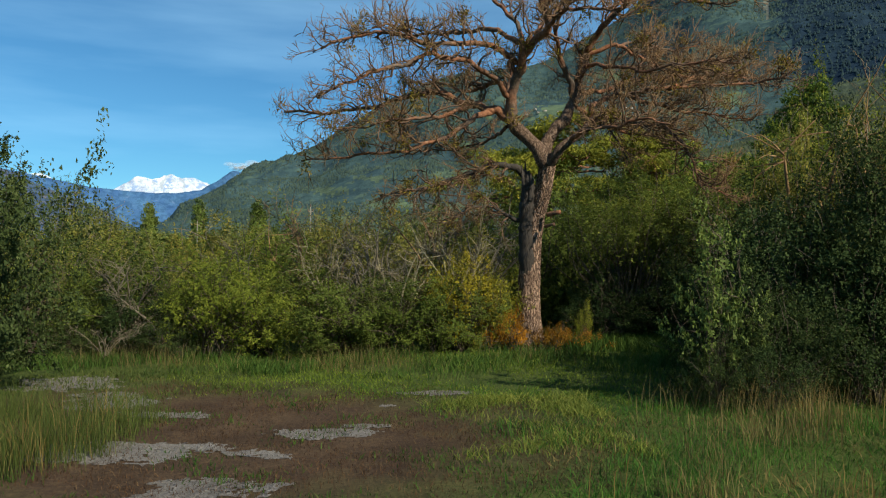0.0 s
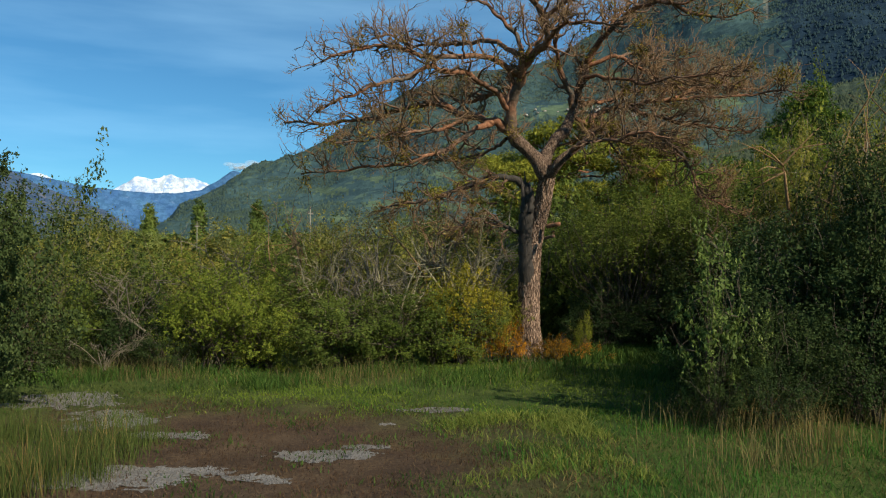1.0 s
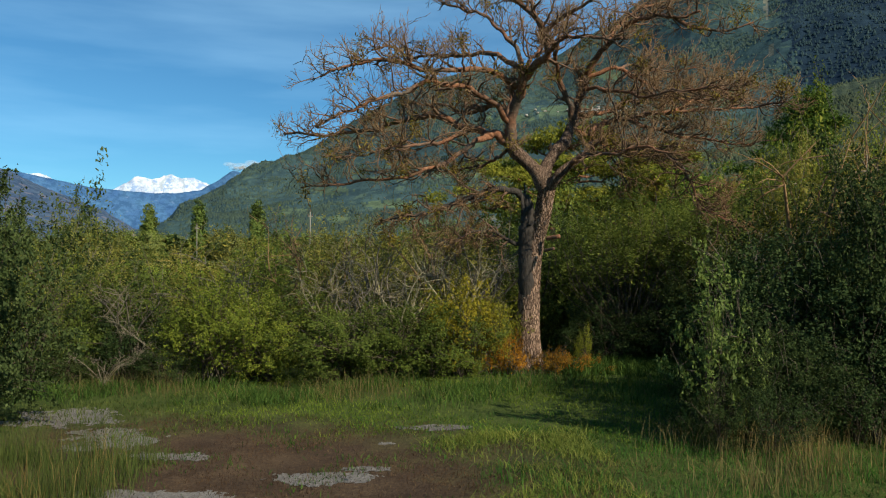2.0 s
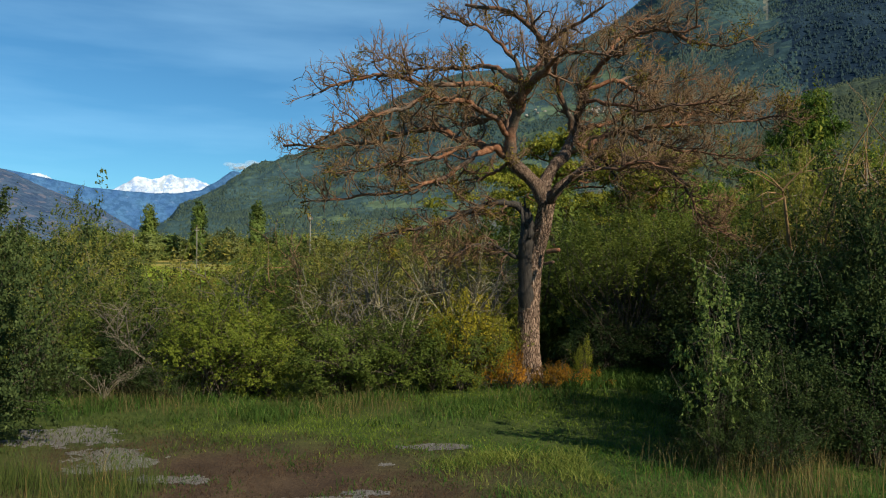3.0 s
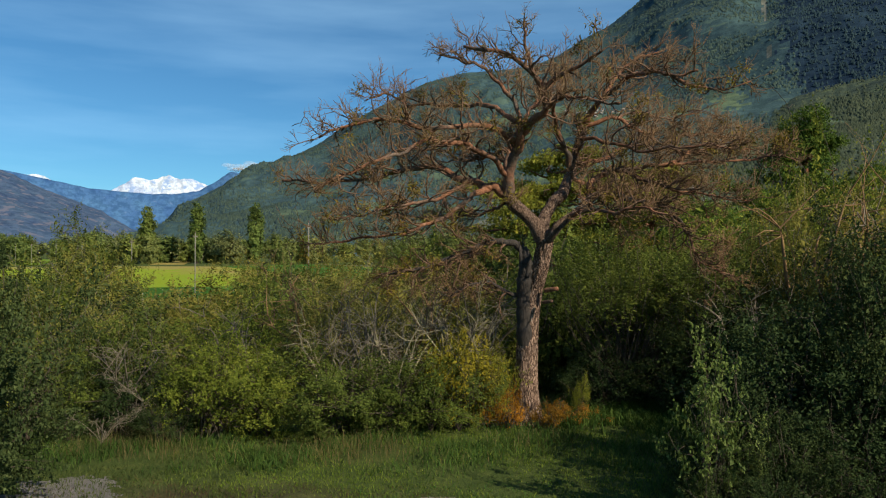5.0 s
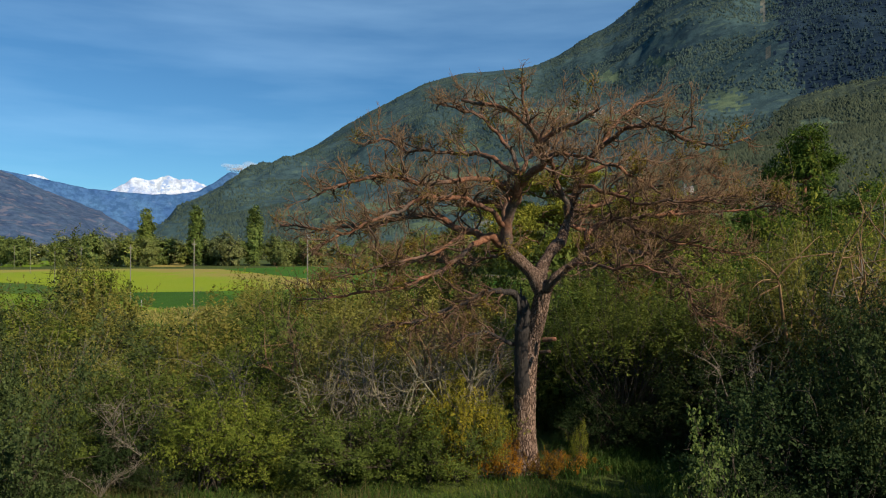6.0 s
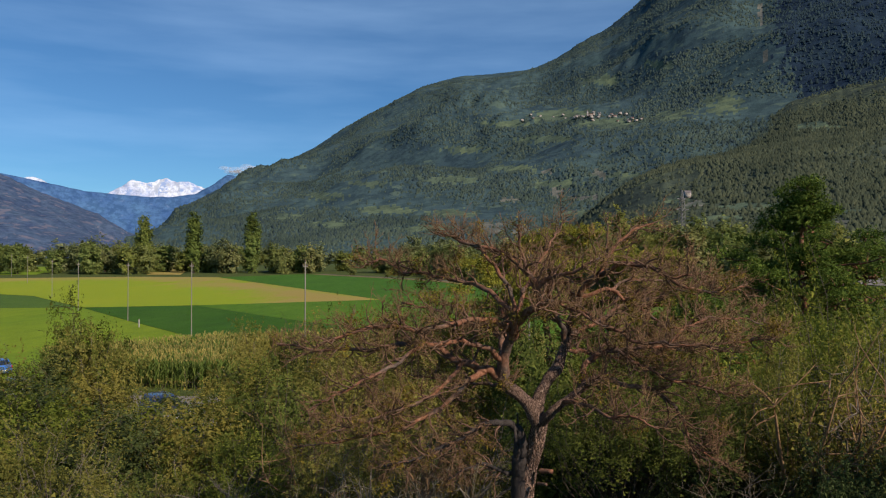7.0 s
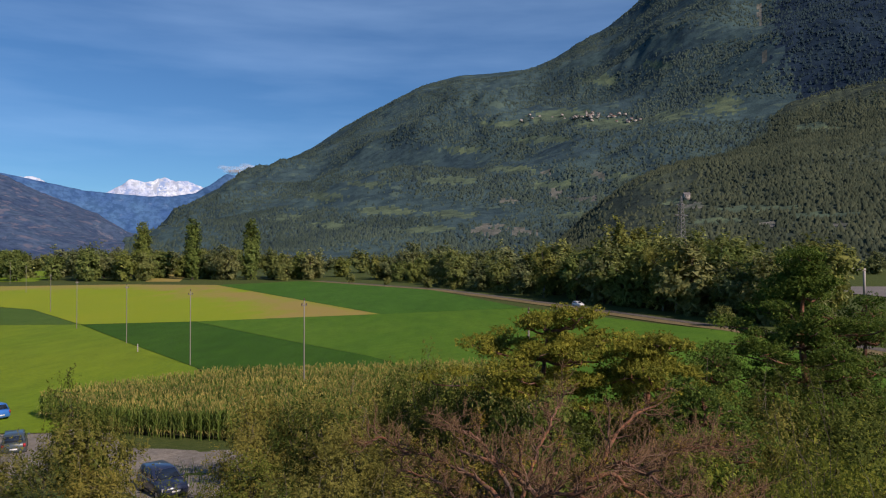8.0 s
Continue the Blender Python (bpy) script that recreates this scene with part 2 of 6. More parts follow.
def smooth_line(pts, n):
    """n points on a smooth line through the given ones."""
    pts = np.asarray(pts, float)
    k = len(pts)
    p = np.vstack([2 * pts[0] - pts[1], pts, 2 * pts[-1] - pts[-2]])
    out = []
    for u in np.linspace(0, k - 1 - 1e-6, n):
        i, f = int(u), u - int(u)
        a, b, c, d = p[i], p[i + 1], p[i + 2], p[i + 3]
        out.append(0.5 * (2 * b + (c - a) * f + (2 * a - 5 * b + 4 * c - d) * f**2 + (3 * b - a - 3 * c + d) * f**3))
    return np.array(out)


def unit(v):
    return v / (np.linalg.norm(v) + 1e-9)


# ---- lie of the land ----


def lie(x, y):
    """Height of the ground: a level clearing, a gentle fall to the fields, a slow rise up the valley."""
    z = np.interp(y, [-60, 14, 25, 38, 54, 80, 125, 160, 370, 700, 1600, 4900], [0, -0.1, -0.7, -1.8, -3.0, -3.2, -3.4, -3.3, 0.8, 5.0, 12.0, 12.0])
    return z + 0.05 * np.sin(x * 0.7 + 1.3 * np.sin(y * 0.5)) * (np.abs(y) < 60) * np.clip(np.hypot(x, y) / 6, 0, 1)


def ground_sheet():
    rings = np.concatenate([[0.0], np.geomspace(0.6, 4900, 150)])
    n = 220
    s = Soup()
    th = np.arange(n) * 2 * math.pi / n
    x, y = rings[:, None] * np.sin(th), rings[:, None] * np.cos(th)
    v = np.stack([x, y, lie(x, y)], -1)
    i, j = np.meshgrid(np.arange(len(rings) - 1), np.arange(n), indexing="ij")
    jn = (j + 1) % n
    s.add(v, np.stack([i * n + j, i * n + jn, (i + 1) * n + jn, (i + 1) * n + j], -1)[:, :, ::-1])
    m = Mat("ground", 0.95, 0.1)
    fine, mid, broad = m.noise(24.0, 6.0, 0.7), m.noise(1.6, 5.0, 0.6), m.noise(0.12, 3.0)
    green = m.ramp(m.math("ADD", m.math("MULTIPLY", fine, 0.6), m.math("MULTIPLY", mid, 0.4)), [(0.3, (0.025, 0.035, 0.012)), (0.5, (0.06, 0.085, 0.02)), (0.72, (0.13, 0.13, 0.04))])
    brown = m.ramp(m.math("ADD", m.math("MULTIPLY", fine, 0.55), m.math("MULTIPLY", mid, 0.45)), [(0.3, (0.03, 0.019, 0.014)), (0.5, (0.072, 0.047, 0.031)), (0.72, (0.15, 0.10, 0.06))])
    sep = m.n.new("ShaderNodeSeparateXYZ")
    m.l.new(m.co, sep.inputs[0])
    ex = m.math("DIVIDE", m.math("ADD", sep.outputs[0], 2.6), 4.1)
    ey = m.math("DIVIDE", m.math("ADD", sep.outputs[1], -7.6), 3.1)
    r = m.math("ADD", m.math("POWER", m.math("ABSOLUTE", ex), 2.0), m.math("POWER", m.math("ABSOLUTE", ey), 2.0))
    edge = m.math("SUBTRACT", 1.75, m.math("ADD", r, m.math("MULTIPLY", mid, 0.9)), True)
    m.color(m.mix(edge, green, brown))
    m.bump(m.math("ADD", fine, mid), 0.8, 0.05)
    return tagged(new("ground", s.mesh("ground", m.m, True)), "grassy valley floor with brown turf and pale gravel", "ground", kind="structure")


ground_sheet()

# ---- mountains ----


def mountain(name, profile, near, far, material, label, rough=0.05, cols=260, rows=90, low=0.0, seed=0.0, belly=1.25, drape=(), groove=None, soft=0.0):
    """A slope from its foot at distance near to its crest at distance far; profile: bearing and height of the crest in degrees."""
    az = np.array([p[0] for p in profile])
    el = np.array([p[1] for p in profile])
    a = np.linspace(az[0], az[-1], cols)
    e = np.interp(a, az, el)
    k = np.exp(-(np.linspace(-2, 2, 2 * int(soft / (a[1] - a[0])) + 1) ** 2)) if soft else np.ones(1)
    e = np.convolve(np.pad(e, len(k) // 2, mode="edge"), k / k.sum(), mode="valid")
    e = e + np.array([noise.fractal(Vector((k * 1.7, seed, 3.1)), 0.9, 2.2, 4) for k in a]) * rough * np.clip(e, 0.4, 4)
    s = np.linspace(0, 1, rows)
    d = near + (far - near) * s
    x = d[:, None] * np.sin(np.radians(a))[None]
    y = d[:, None] * np.cos(np.radians(a))[None]
    top = far * np.tan(np.radians(e)) + 1.75
    z = low + (top - low)[None] * (s**belly)[:, None]
    bump = np.array([[noise.hetero_terrain(Vector((x[i, j] / 420, y[i, j] / 420, seed)), 1.0, 2.1, 4, 0.4) for j in range(cols)] for i in range(rows)])
    z = z + (bump - bump.mean()) * (far - near) * 0.034 * (np.sin(s * math.pi) ** 0.8)[:, None]
    if groove:
        centre = groove + 0.9 * np.sin(s * 7.0)[:, None]
        fade = (np.clip((s - 0.4) / 0.25, 0, 1) * (1 - s) ** 0.3)[:, None]
        z = z - 0.010 * far * np.exp(-(((a[None] - centre) / 0.9) ** 2)) * fade
        z = z + 0.045 * far * np.exp(-(((a[None] - centre - 4.6) / 2.6) ** 2)) * fade
    back = np.stack([x[-1] * 1.15, y[-1] * 1.15, z[-1] * 0.55], -1)
    v = np.concatenate([np.stack([x, y, z], -1).reshape(-1, 3), back])
    sp = Soup()
    i, j = np.meshgrid(np.arange(rows), np.arange(cols - 1), indexing="ij")
    sp.add(v, np.stack([i * cols + j, i * cols + j + 1, (i + 1) * cols + j + 1, (i + 1) * cols + j], -1))
    ob = tagged(new(name, sp.mesh(name, material, True)), label, "mountain", kind="structure")
    bearing, height = np.degrees(np.arctan2(x, y)), np.degrees(np.arctan2(z - 5, np.hypot(x, y)))
    for slot, (mat, spots) in enumerate(drape, 1):
        ob.data.materials.append(mat)
        mark = np.zeros((rows, cols), bool)
        wob = np.array([noise.fractal(Vector((q * 1.6, w * 4.6, 2.0 + slot)), 0.6, 2.2, 5) for q, w in zip(bearing.ravel(), height.ravel())]).reshape(bearing.shape)
        for ca, ce, ra, re in spots:
            mark |= ((bearing - ca) / ra) ** 2 + ((height - ce) / re) ** 2 + 1.5 * min(1.0, 1.6 / ra) * wob < 0.85
        ob.data.polygons.foreach_get("material_index", k := np.zeros(len(ob.data.polygons), np.int32))
        k = k.reshape(rows, cols - 1)
        k[mark[:, :-1]] = slot
        ob.data.polygons.foreach_set("material_index", k.ravel())
    return ob, (x, y, z)


def slope_material(name, wood, wood2, meadow, rock, meadow_at=0.62, rock_at=0.72):
    m = Mat(name, 0.95, 0.05)
    fine, mid, broad = m.noise(0.16, 6.0, 0.7), m.noise(0.02, 6.0, 0.62, (1.0, 1.0, 1.6)), m.noise(0.0045, 4.0)
    stand = m.noise(0.034, 5.0, 0.7)
    c = m.mix(m.ramp(fine, [(0.35, (0.0, 0.0, 0.0)), (0.65, (1.0, 1.0, 1.0))]), wood, wood2)
    c = m.mix(m.ramp(stand, [(0.42, (0.0, 0.0, 0.0)), (0.56, (1.0, 1.0, 1.0))]), tuple(v * 0.74 for v in wood), c)
    c = m.mix(0.8, c, m.ramp(m.noise(0.009, 4.0, 0.6), [(0.32, (0.7, 0.74, 0.85)), (0.68, (1.3, 1.26, 1.1))]), "MULTIPLY")
    c = m.mix(m.ramp(mid, [(meadow_at, (0.0, 0.0, 0.0)), (meadow_at + 0.06, (1.0, 1.0, 1.0))]), c, meadow)
    c = m.mix(m.ramp(m.math("ADD", m.math("MULTIPLY", broad, 0.6), m.math("MULTIPLY", fine, 0.4)), [(rock_at, (0.0, 0.0, 0.0)), (rock_at + 0.05, (1.0, 1.0, 1.0))]), c, rock)
    m.color(c)
    m.bump(m.math("ADD", fine, m.math("MULTIPLY", mid, 1.2)), 0.2, 7.0)
    return m.m


# the blue of the main slope is distance haze put into its base colour
SLOPE_HAZED = slope_material("hazed_wooded_slope", (0.042, 0.076, 0.086), (0.056, 0.094, 0.096), (0.072, 0.110, 0.090), (0.10, 0.115, 0.105), 0.58)
# forest beyond the gully, with its shade and blue haze put into the colour
SPRUCE_FLOOR_SHADED = slope_material("shaded_spruce_slope", (0.018, 0.036, 0.059), (0.024, 0.043, 0.066), (0.028, 0.050, 0.064), (0.09, 0.10, 0.10), 0.66, 0.74)
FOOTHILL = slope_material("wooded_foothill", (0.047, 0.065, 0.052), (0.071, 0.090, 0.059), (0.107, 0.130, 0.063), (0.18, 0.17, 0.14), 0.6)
# far side of the valley: haze tinted into wood, meadow and rock alike
FARSLOPE_HAZED = slope_material("hazed_far_slope", (0.05, 0.088, 0.16), (0.075, 0.105, 0.165), (0.115, 0.12, 0.16), (0.17, 0.165, 0.2), 0.56, 0.6)
MEADOW = slope_material("alpine_meadow", (0.077, 0.112, 0.079), (0.095, 0.133, 0.084), (0.122, 0.161, 0.089), (0.18, 0.17, 0.13), 0.55, 0.66)
SCREE = slope_material("pale_scree", (0.11, 0.12, 0.10), (0.17, 0.165, 0.145), (0.085, 0.105, 0.08), (0.23, 0.22, 0.20), 0.55, 0.6)
# this ridge blue is painted haze, not the colour of the ground
BLUE_HAZED = slope_material("haze_blue_ridge", (0.05, 0.125, 0.27), (0.065, 0.14, 0.285), (0.085, 0.15, 0.28), (0.11, 0.17, 0.29))
MAIN = [(-23.2, -0.3), (-22.0, 1.1), (-20.9, 2.3), (-19.4, 3.7), (-17.8, 4.85), (-16.4, 5.7), (-15.4, 6.35), (-12.4, 7.5), (-9.9, 8.7), (-8.0, 10.0), (-5.8, 11.3), (-3.6, 12.4),
        (-1.4, 13.6), (1.7, 14.4), (3.9, 14.5), (7.3, 14.8), (9.4, 15.6), (11.5, 16.8), (13.2, 17.5), (14.4, 18.3), (15.4, 19.0), (17.0, 20.4), (19.0, 21.8), (21.5, 23.0), (25.0, 24.2), (29.0, 24.8), (34.0, 25.0), (48.0, 23.4)]
MAIN_HILL, MAIN_GRID = mountain("mountain_main", MAIN, 950, 3600, SLOPE_HAZED, "steep wooded mountainside with meadows and a gully", 0.012, 420, 190, 6.0, 0.0, 1.1, [
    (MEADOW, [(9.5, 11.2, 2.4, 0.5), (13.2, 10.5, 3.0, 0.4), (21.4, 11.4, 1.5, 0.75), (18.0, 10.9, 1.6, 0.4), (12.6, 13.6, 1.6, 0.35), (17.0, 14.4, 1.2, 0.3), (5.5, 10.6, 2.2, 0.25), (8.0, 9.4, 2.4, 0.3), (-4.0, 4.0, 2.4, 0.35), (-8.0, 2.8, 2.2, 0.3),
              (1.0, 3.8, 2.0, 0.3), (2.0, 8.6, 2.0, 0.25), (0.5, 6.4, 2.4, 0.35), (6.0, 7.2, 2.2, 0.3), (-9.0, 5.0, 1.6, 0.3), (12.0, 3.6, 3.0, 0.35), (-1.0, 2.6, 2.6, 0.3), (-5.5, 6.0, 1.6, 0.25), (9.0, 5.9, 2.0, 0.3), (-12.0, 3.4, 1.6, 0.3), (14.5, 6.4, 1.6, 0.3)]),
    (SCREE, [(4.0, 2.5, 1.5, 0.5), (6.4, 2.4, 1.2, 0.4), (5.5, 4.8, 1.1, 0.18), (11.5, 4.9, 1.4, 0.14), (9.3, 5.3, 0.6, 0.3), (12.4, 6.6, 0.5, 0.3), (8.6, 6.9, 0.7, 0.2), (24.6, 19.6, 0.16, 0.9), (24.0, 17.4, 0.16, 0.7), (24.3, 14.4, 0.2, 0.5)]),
    (SPRUCE_FLOOR_SHADED, [(30.2, 17.0, 5.6, 8.6)]),
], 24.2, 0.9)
FOOT_HILL, HILL_GRID = mountain("foothill", [(9.0, 0.4), (11.0, 2.6), (13.0, 5.0), (15.0, 6.9), (17.1, 8.3), (20.7, 9.6), (23.4, 10.6), (26.0, 11.6), (29.0, 12.1), (31.8, 12.5), (36.0, 13.2), (48.0, 13.6)], 700, 1700, FOOTHILL, "lower forested hill before the mountain", 0.02, 220, 110, 5.0, 5.0, 0.9, [(MEADOW, [(24.0, 4.0, 3.5, 0.22), (18.2, 4.6, 1.2, 0.25), (28.0, 3.4, 2.5, 0.25), (21.0, 3.2, 2.0, 0.2), (27.5, 9.4, 1.6, 0.3)]), (SCREE, [(29.0, 2.7, 0.7, 0.22), (24.5, 2.9, 0.6, 0.18), (19.6, 4.3, 0.7, 0.25)])])
mountain("mountain_left", [(-48.0, 10.4), (-40.0, 7.8), (-34.0, 6.5), (-31.0, 5.95), (-28.9, 4.95), (-25.1, 3.45), (-22.9, 2.1), (-21.0, 1.0)], 2300, 4200, FARSLOPE_HAZED, "rocky far side of the valley, haze in its colour", 0.03, 160, 80, 8.0, 9.0)
mountain("ridge_blue", [(-34.0, 6.0), (-31.0, 6.0), (-28.9, 5.6), (-25.8, 5.0), (-22.1, 4.75), (-20.0, 4.8), (-18.4, 5.1), (-17.0, 5.95), (-16.2, 6.6), (-15.4, 6.5), (-14.0, 4.4), (-12.0, 3.4)], 4250, 4600, BLUE_HAZED, "distant ridges across the valley head, haze painted as blue", 0.01, 160, 30, 10.0, 12.0)
# blue haze of the distance is mixed into the snow and rock colours
SNOW = slope_material("hazed_snow_peak", (0.46, 0.53, 0.66), (0.66, 0.71, 0.8), (0.25, 0.35, 0.55), (0.22, 0.3, 0.5), 0.54, 0.6)
mountain("snow_peaks", [(-31.0, 5.7), (-29.0, 5.85), (-28.0, 5.3), (-27.0, 4.9), (-24.6, 4.9), (-23.8, 5.2), (-22.9, 5.95), (-21.8, 5.75), (-20.6, 6.15), (-19.8, 5.9), (-19.0, 6.0), (-17.6, 5.4), (-15.0, 5.2)], 4650, 4800, SNOW, "snow-covered peaks at the head of the valley", 0.03, 220, 30, 150.0, 15.0)

# ---- fields, tracks and the car park ----


def patch(name, corners, material, label, category, up=0.12):
    """A piece of land that follows the lie of the ground."""
    bm = bmesh.new()
    bm.faces.new([bm.verts.new((x, y, 0)) for x, y in corners])
    ys = [c[1] for c in corners]
    step = max(1.0, (max(ys) - min(ys)) / 14)
    for k in np.arange(min(ys) + step, max(ys) - 0.01, step):
        bmesh.ops.bisect_plane(bm, geom=bm.verts[:] + bm.edges[:] + bm.faces[:], plane_co=(0, k, 0), plane_no=(0, 1, 0))
    for v in bm.verts:
        v.co.z = float(lie(v.co.x, v.co.y)) + up
    bmesh.ops.recalc_face_normals(bm, faces=bm.faces[:])
    if sum(f.normal.z for f in bm.faces) < 0:
        bmesh.ops.reverse_faces(bm, faces=bm.faces[:])
    me = bpy.data.meshes.new(name)
    bm.to_mesh(me)
    bm.free()
    me.materials.append(material)
    return tagged(new(name, me), label, category, kind="structure")


def field_material(name, a, b, c, rows=0.0, scale=0.05):
    m = Mat(name, 0.9, 0.1)
    fine, broad = m.noise(2.5, 6.0, 0.7), m.noise(scale, 5.0, 0.6, (1.0, 0.35, 1.0))
    col = m.mix(m.ramp(broad, [(0.38, (0.0, 0.0, 0.0)), (0.62, (1.0, 1.0, 1.0))]), a, b)
    col = m.mix(m.ramp(fine, [(0.35, (1.0, 1.0, 1.0)), (0.65, (0.0, 0.0, 0.0))]), col, c)
    if rows:
        w = m.n.new("ShaderNodeTexWave")
        w.inputs["Scale"].default_value, w.inputs["Distortion"].default_value = rows, 1.5
        mp = m.n.new("ShaderNodeMapping")
        mp.inputs["Rotation"].default_value = (0, 0, radians(38))
        m.l.new(m.co, mp.inputs[0])
        m.l.new(mp.outputs[0], w.inputs[0])
        col = m.mix(m.math("MULTIPLY", w.outputs["Fac"], 0.35), col, c)
    col = m.mix(0.7, col, m.ramp(m.noise(0.35, 5.0, 0.7, (1.0, 0.3, 1.0)), [(0.3, (0.72, 0.74, 0.8)), (0.7, (1.2, 1.16, 1.1))]), "MULTIPLY")
    m.color(col)
    m.bump(fine, 0.6, 0.2)
    return m.m


LIME = field_material("lime_meadow", (0.146, 0.246, 0.012), (0.236, 0.306, 0.015), (0.126, 0.201, 0.012), 0.25)
DARK_GREEN = field_material("dark_green_field", (0.036, 0.105, 0.008), (0.062, 0.145, 0.012), (0.03, 0.088, 0.007), 0.3)
CROP = field_material("green_crop", (0.07, 0.165, 0.012), (0.115, 0.215, 0.018), (0.06, 0.14, 0.011), 0.12)


def stubble_material():
    """Yellow-green aftermath that goes over into a broad streaky belt of tan stubble."""
    m = Mat("stubble", 0.9, 0.1)
    fine, mid, broad = m.noise(2.5, 6.0, 0.7), m.noise(0.05, 5.0, 0.65, (1.0, 0.4, 1.0)), m.noise(0.012, 3.0)
    sep = m.n.new("ShaderNodeSeparateXYZ")
    m.l.new(m.co, sep.inputs[0])
    across = m.math("ADD", m.math("MULTIPLY", sep.outputs[0], 0.0344), m.math("MULTIPLY", sep.outputs[1], 0.0205))
    off = m.math("ABSOLUTE", m.math("SUBTRACT", across, 2.85))
    belt = m.math("ADD", m.math("SUBTRACT", 0.95, off), m.math("MULTIPLY", m.math("SUBTRACT", mid, 0.5), 4.2))
    far = m.math("MULTIPLY", m.math("SUBTRACT", sep.outputs[1], 268.0), 0.02)
    belt = m.math("MAXIMUM", belt, m.math("ADD", far, m.math("MULTIPLY", m.math("SUBTRACT", mid, 0.5), 2.2)))
    lime = m.mix(mid, (0.19, 0.29, 0.012), (0.28, 0.315, 0.015))
    tan = m.mix(broad, (0.35, 0.225, 0.06), (0.29, 0.245, 0.085))
    c = m.mix(m.ramp(belt, [(-0.0, (0.0, 0.0, 0.0)), (0.95, (0.9, 0.9, 0.9))]), lime, tan)
    m.color(m.mix(m.math("MULTIPLY", fine, 0.22), c, (0.16, 0.17, 0.03)))
    m.bump(fine, 0.6, 0.2)
    return m.m


STUBBLE = stubble_material()
BEET = field_material("deep_green_crop", (0.055, 0.15, 0.014), (0.075, 0.19, 0.02), (0.035, 0.10, 0.01), 0.4, 0.08)
TEAL = field_material("teal_crop", (0.075, 0.14, 0.02), (0.10, 0.17, 0.028), (0.055, 0.11, 0.016), 0.3)
SOIL = field_material("maize_soil", (0.09, 0.08, 0.04), (0.12, 0.10, 0.05), (0.06, 0.06, 0.03))
GRAVEL = field_material("gravel", (0.25, 0.23, 0.2), (0.32, 0.29, 0.25), (0.17, 0.15, 0.11), 0.0, 0.35)
VERGE = field_material("dry_verge", (0.21, 0.155, 0.08), (0.27, 0.20, 0.10), (0.14, 0.125, 0.05))
FARM_ROAD = field_material("farm_road", (0.13, 0.115, 0.095), (0.17, 0.15, 0.125), (0.10, 0.092, 0.075))
ASPHALT = field_material("worn_asphalt", (0.19, 0.175, 0.16), (0.24, 0.225, 0.2), (0.15, 0.14, 0.125))

MAIZE_PLOT = [(-34.6, 64.3), (-27, 58.3), (-15.8, 55.6), (10, 55.3), (11, 87), (-2, 84.5), (-24.5, 79), (-32, 69)]
patch("field_lime", [(-135, 151), (-77.1, 157.8), (-31.0, 94.0), (-24, 80), (-30, 58), (-44, 57), (-95, 62)], LIME, "bright yellow-green mown meadow", "field")
patch("field_clover", [(-76.7, 157.6), (-54.7, 164.0), (-9.8, 105.5), (2.0, 84), (-23.6, 80), (-30.7, 93.8)], DARK_GREEN, "dark green strip of the fields", "field")
patch("field_crop", [(-54.5, 164.2), (-14.4, 181.5), (24.9, 199.5), (58.3, 141.0), (52, 62), (12, 62), (2.2, 84), (-9.6, 105.5)], CROP, "even mid-green young crop", "field")
patch("field_stubble", [(-230, 300), (-182, 306), (-135.6, 320.8), (-95.6, 316.2), (-14.4, 181.7), (-54.7, 164.2), (-77.1, 158.0), (-108.6, 195.8), (-230, 262)], STUBBLE, "yellow-green field with a tan stubble strip", "field")
patch("field_deep_green", [(-95.4, 316.4), (-63.9, 351.2), (-2, 280.2), (24.0, 199.7), (-14.2, 181.7)], BEET, "deep green crop with faint rows", "field")
patch("field_teal", [(-230, 257), (-108.6, 195.6), (-77.3, 157.8), (-135, 152.5)], TEAL, "mottled green leafy crop", "field")
patch("field_far", [(-186, 470), (-158, 470), (-122, 345), (-138, 345)], STUBBLE, "far tan field between the trees", "field")
patch("field_far", [(-290, 520), (-255, 520), (-190, 345), (-215, 345)], LIME, "far green field between the trees", "field")
patch("maize_ground", MAIZE_PLOT, SOIL, "bare soil under the maize", "field")
patch("car_park", [(-40, 66), (-33, 68), (-22.5, 53.2), (-14.2, 52.2), (-9.5, 43.5), (-12.2, 36.5), (-19, 35), (-27, 43), (-33, 49)], GRAVEL, "pale gravel car park", "car park", 0.06)
ROAD_SIDE = [(-58.4, 351.2), (0.2, 283.8), (36.0, 205.0), (60.6, 145.5), (66.3, 117.5), (75, 70)]
for k in range(len(ROAD_SIDE) - 1):
    (x0, y0), (x1, y1) = ROAD_SIDE[k], ROAD_SIDE[k + 1]
    patch("farm_road", [(x0, y0), (x1, y1), (x1 + 3.0, y1 + 1.1), (x0 + 3.0, y0 + 1.1)], FARM_ROAD, "narrow pale farm road along the field", "road", 0.2)
    patch("road_verge", [(x0 - 4.0, y0 - 1.5), (x1 - 4.0, y1 - 1.5), (x1, y1), (x0, y0)], VERGE, "dry brown verge beside the farm road", "verge", 0.16)


# ---- maize ----


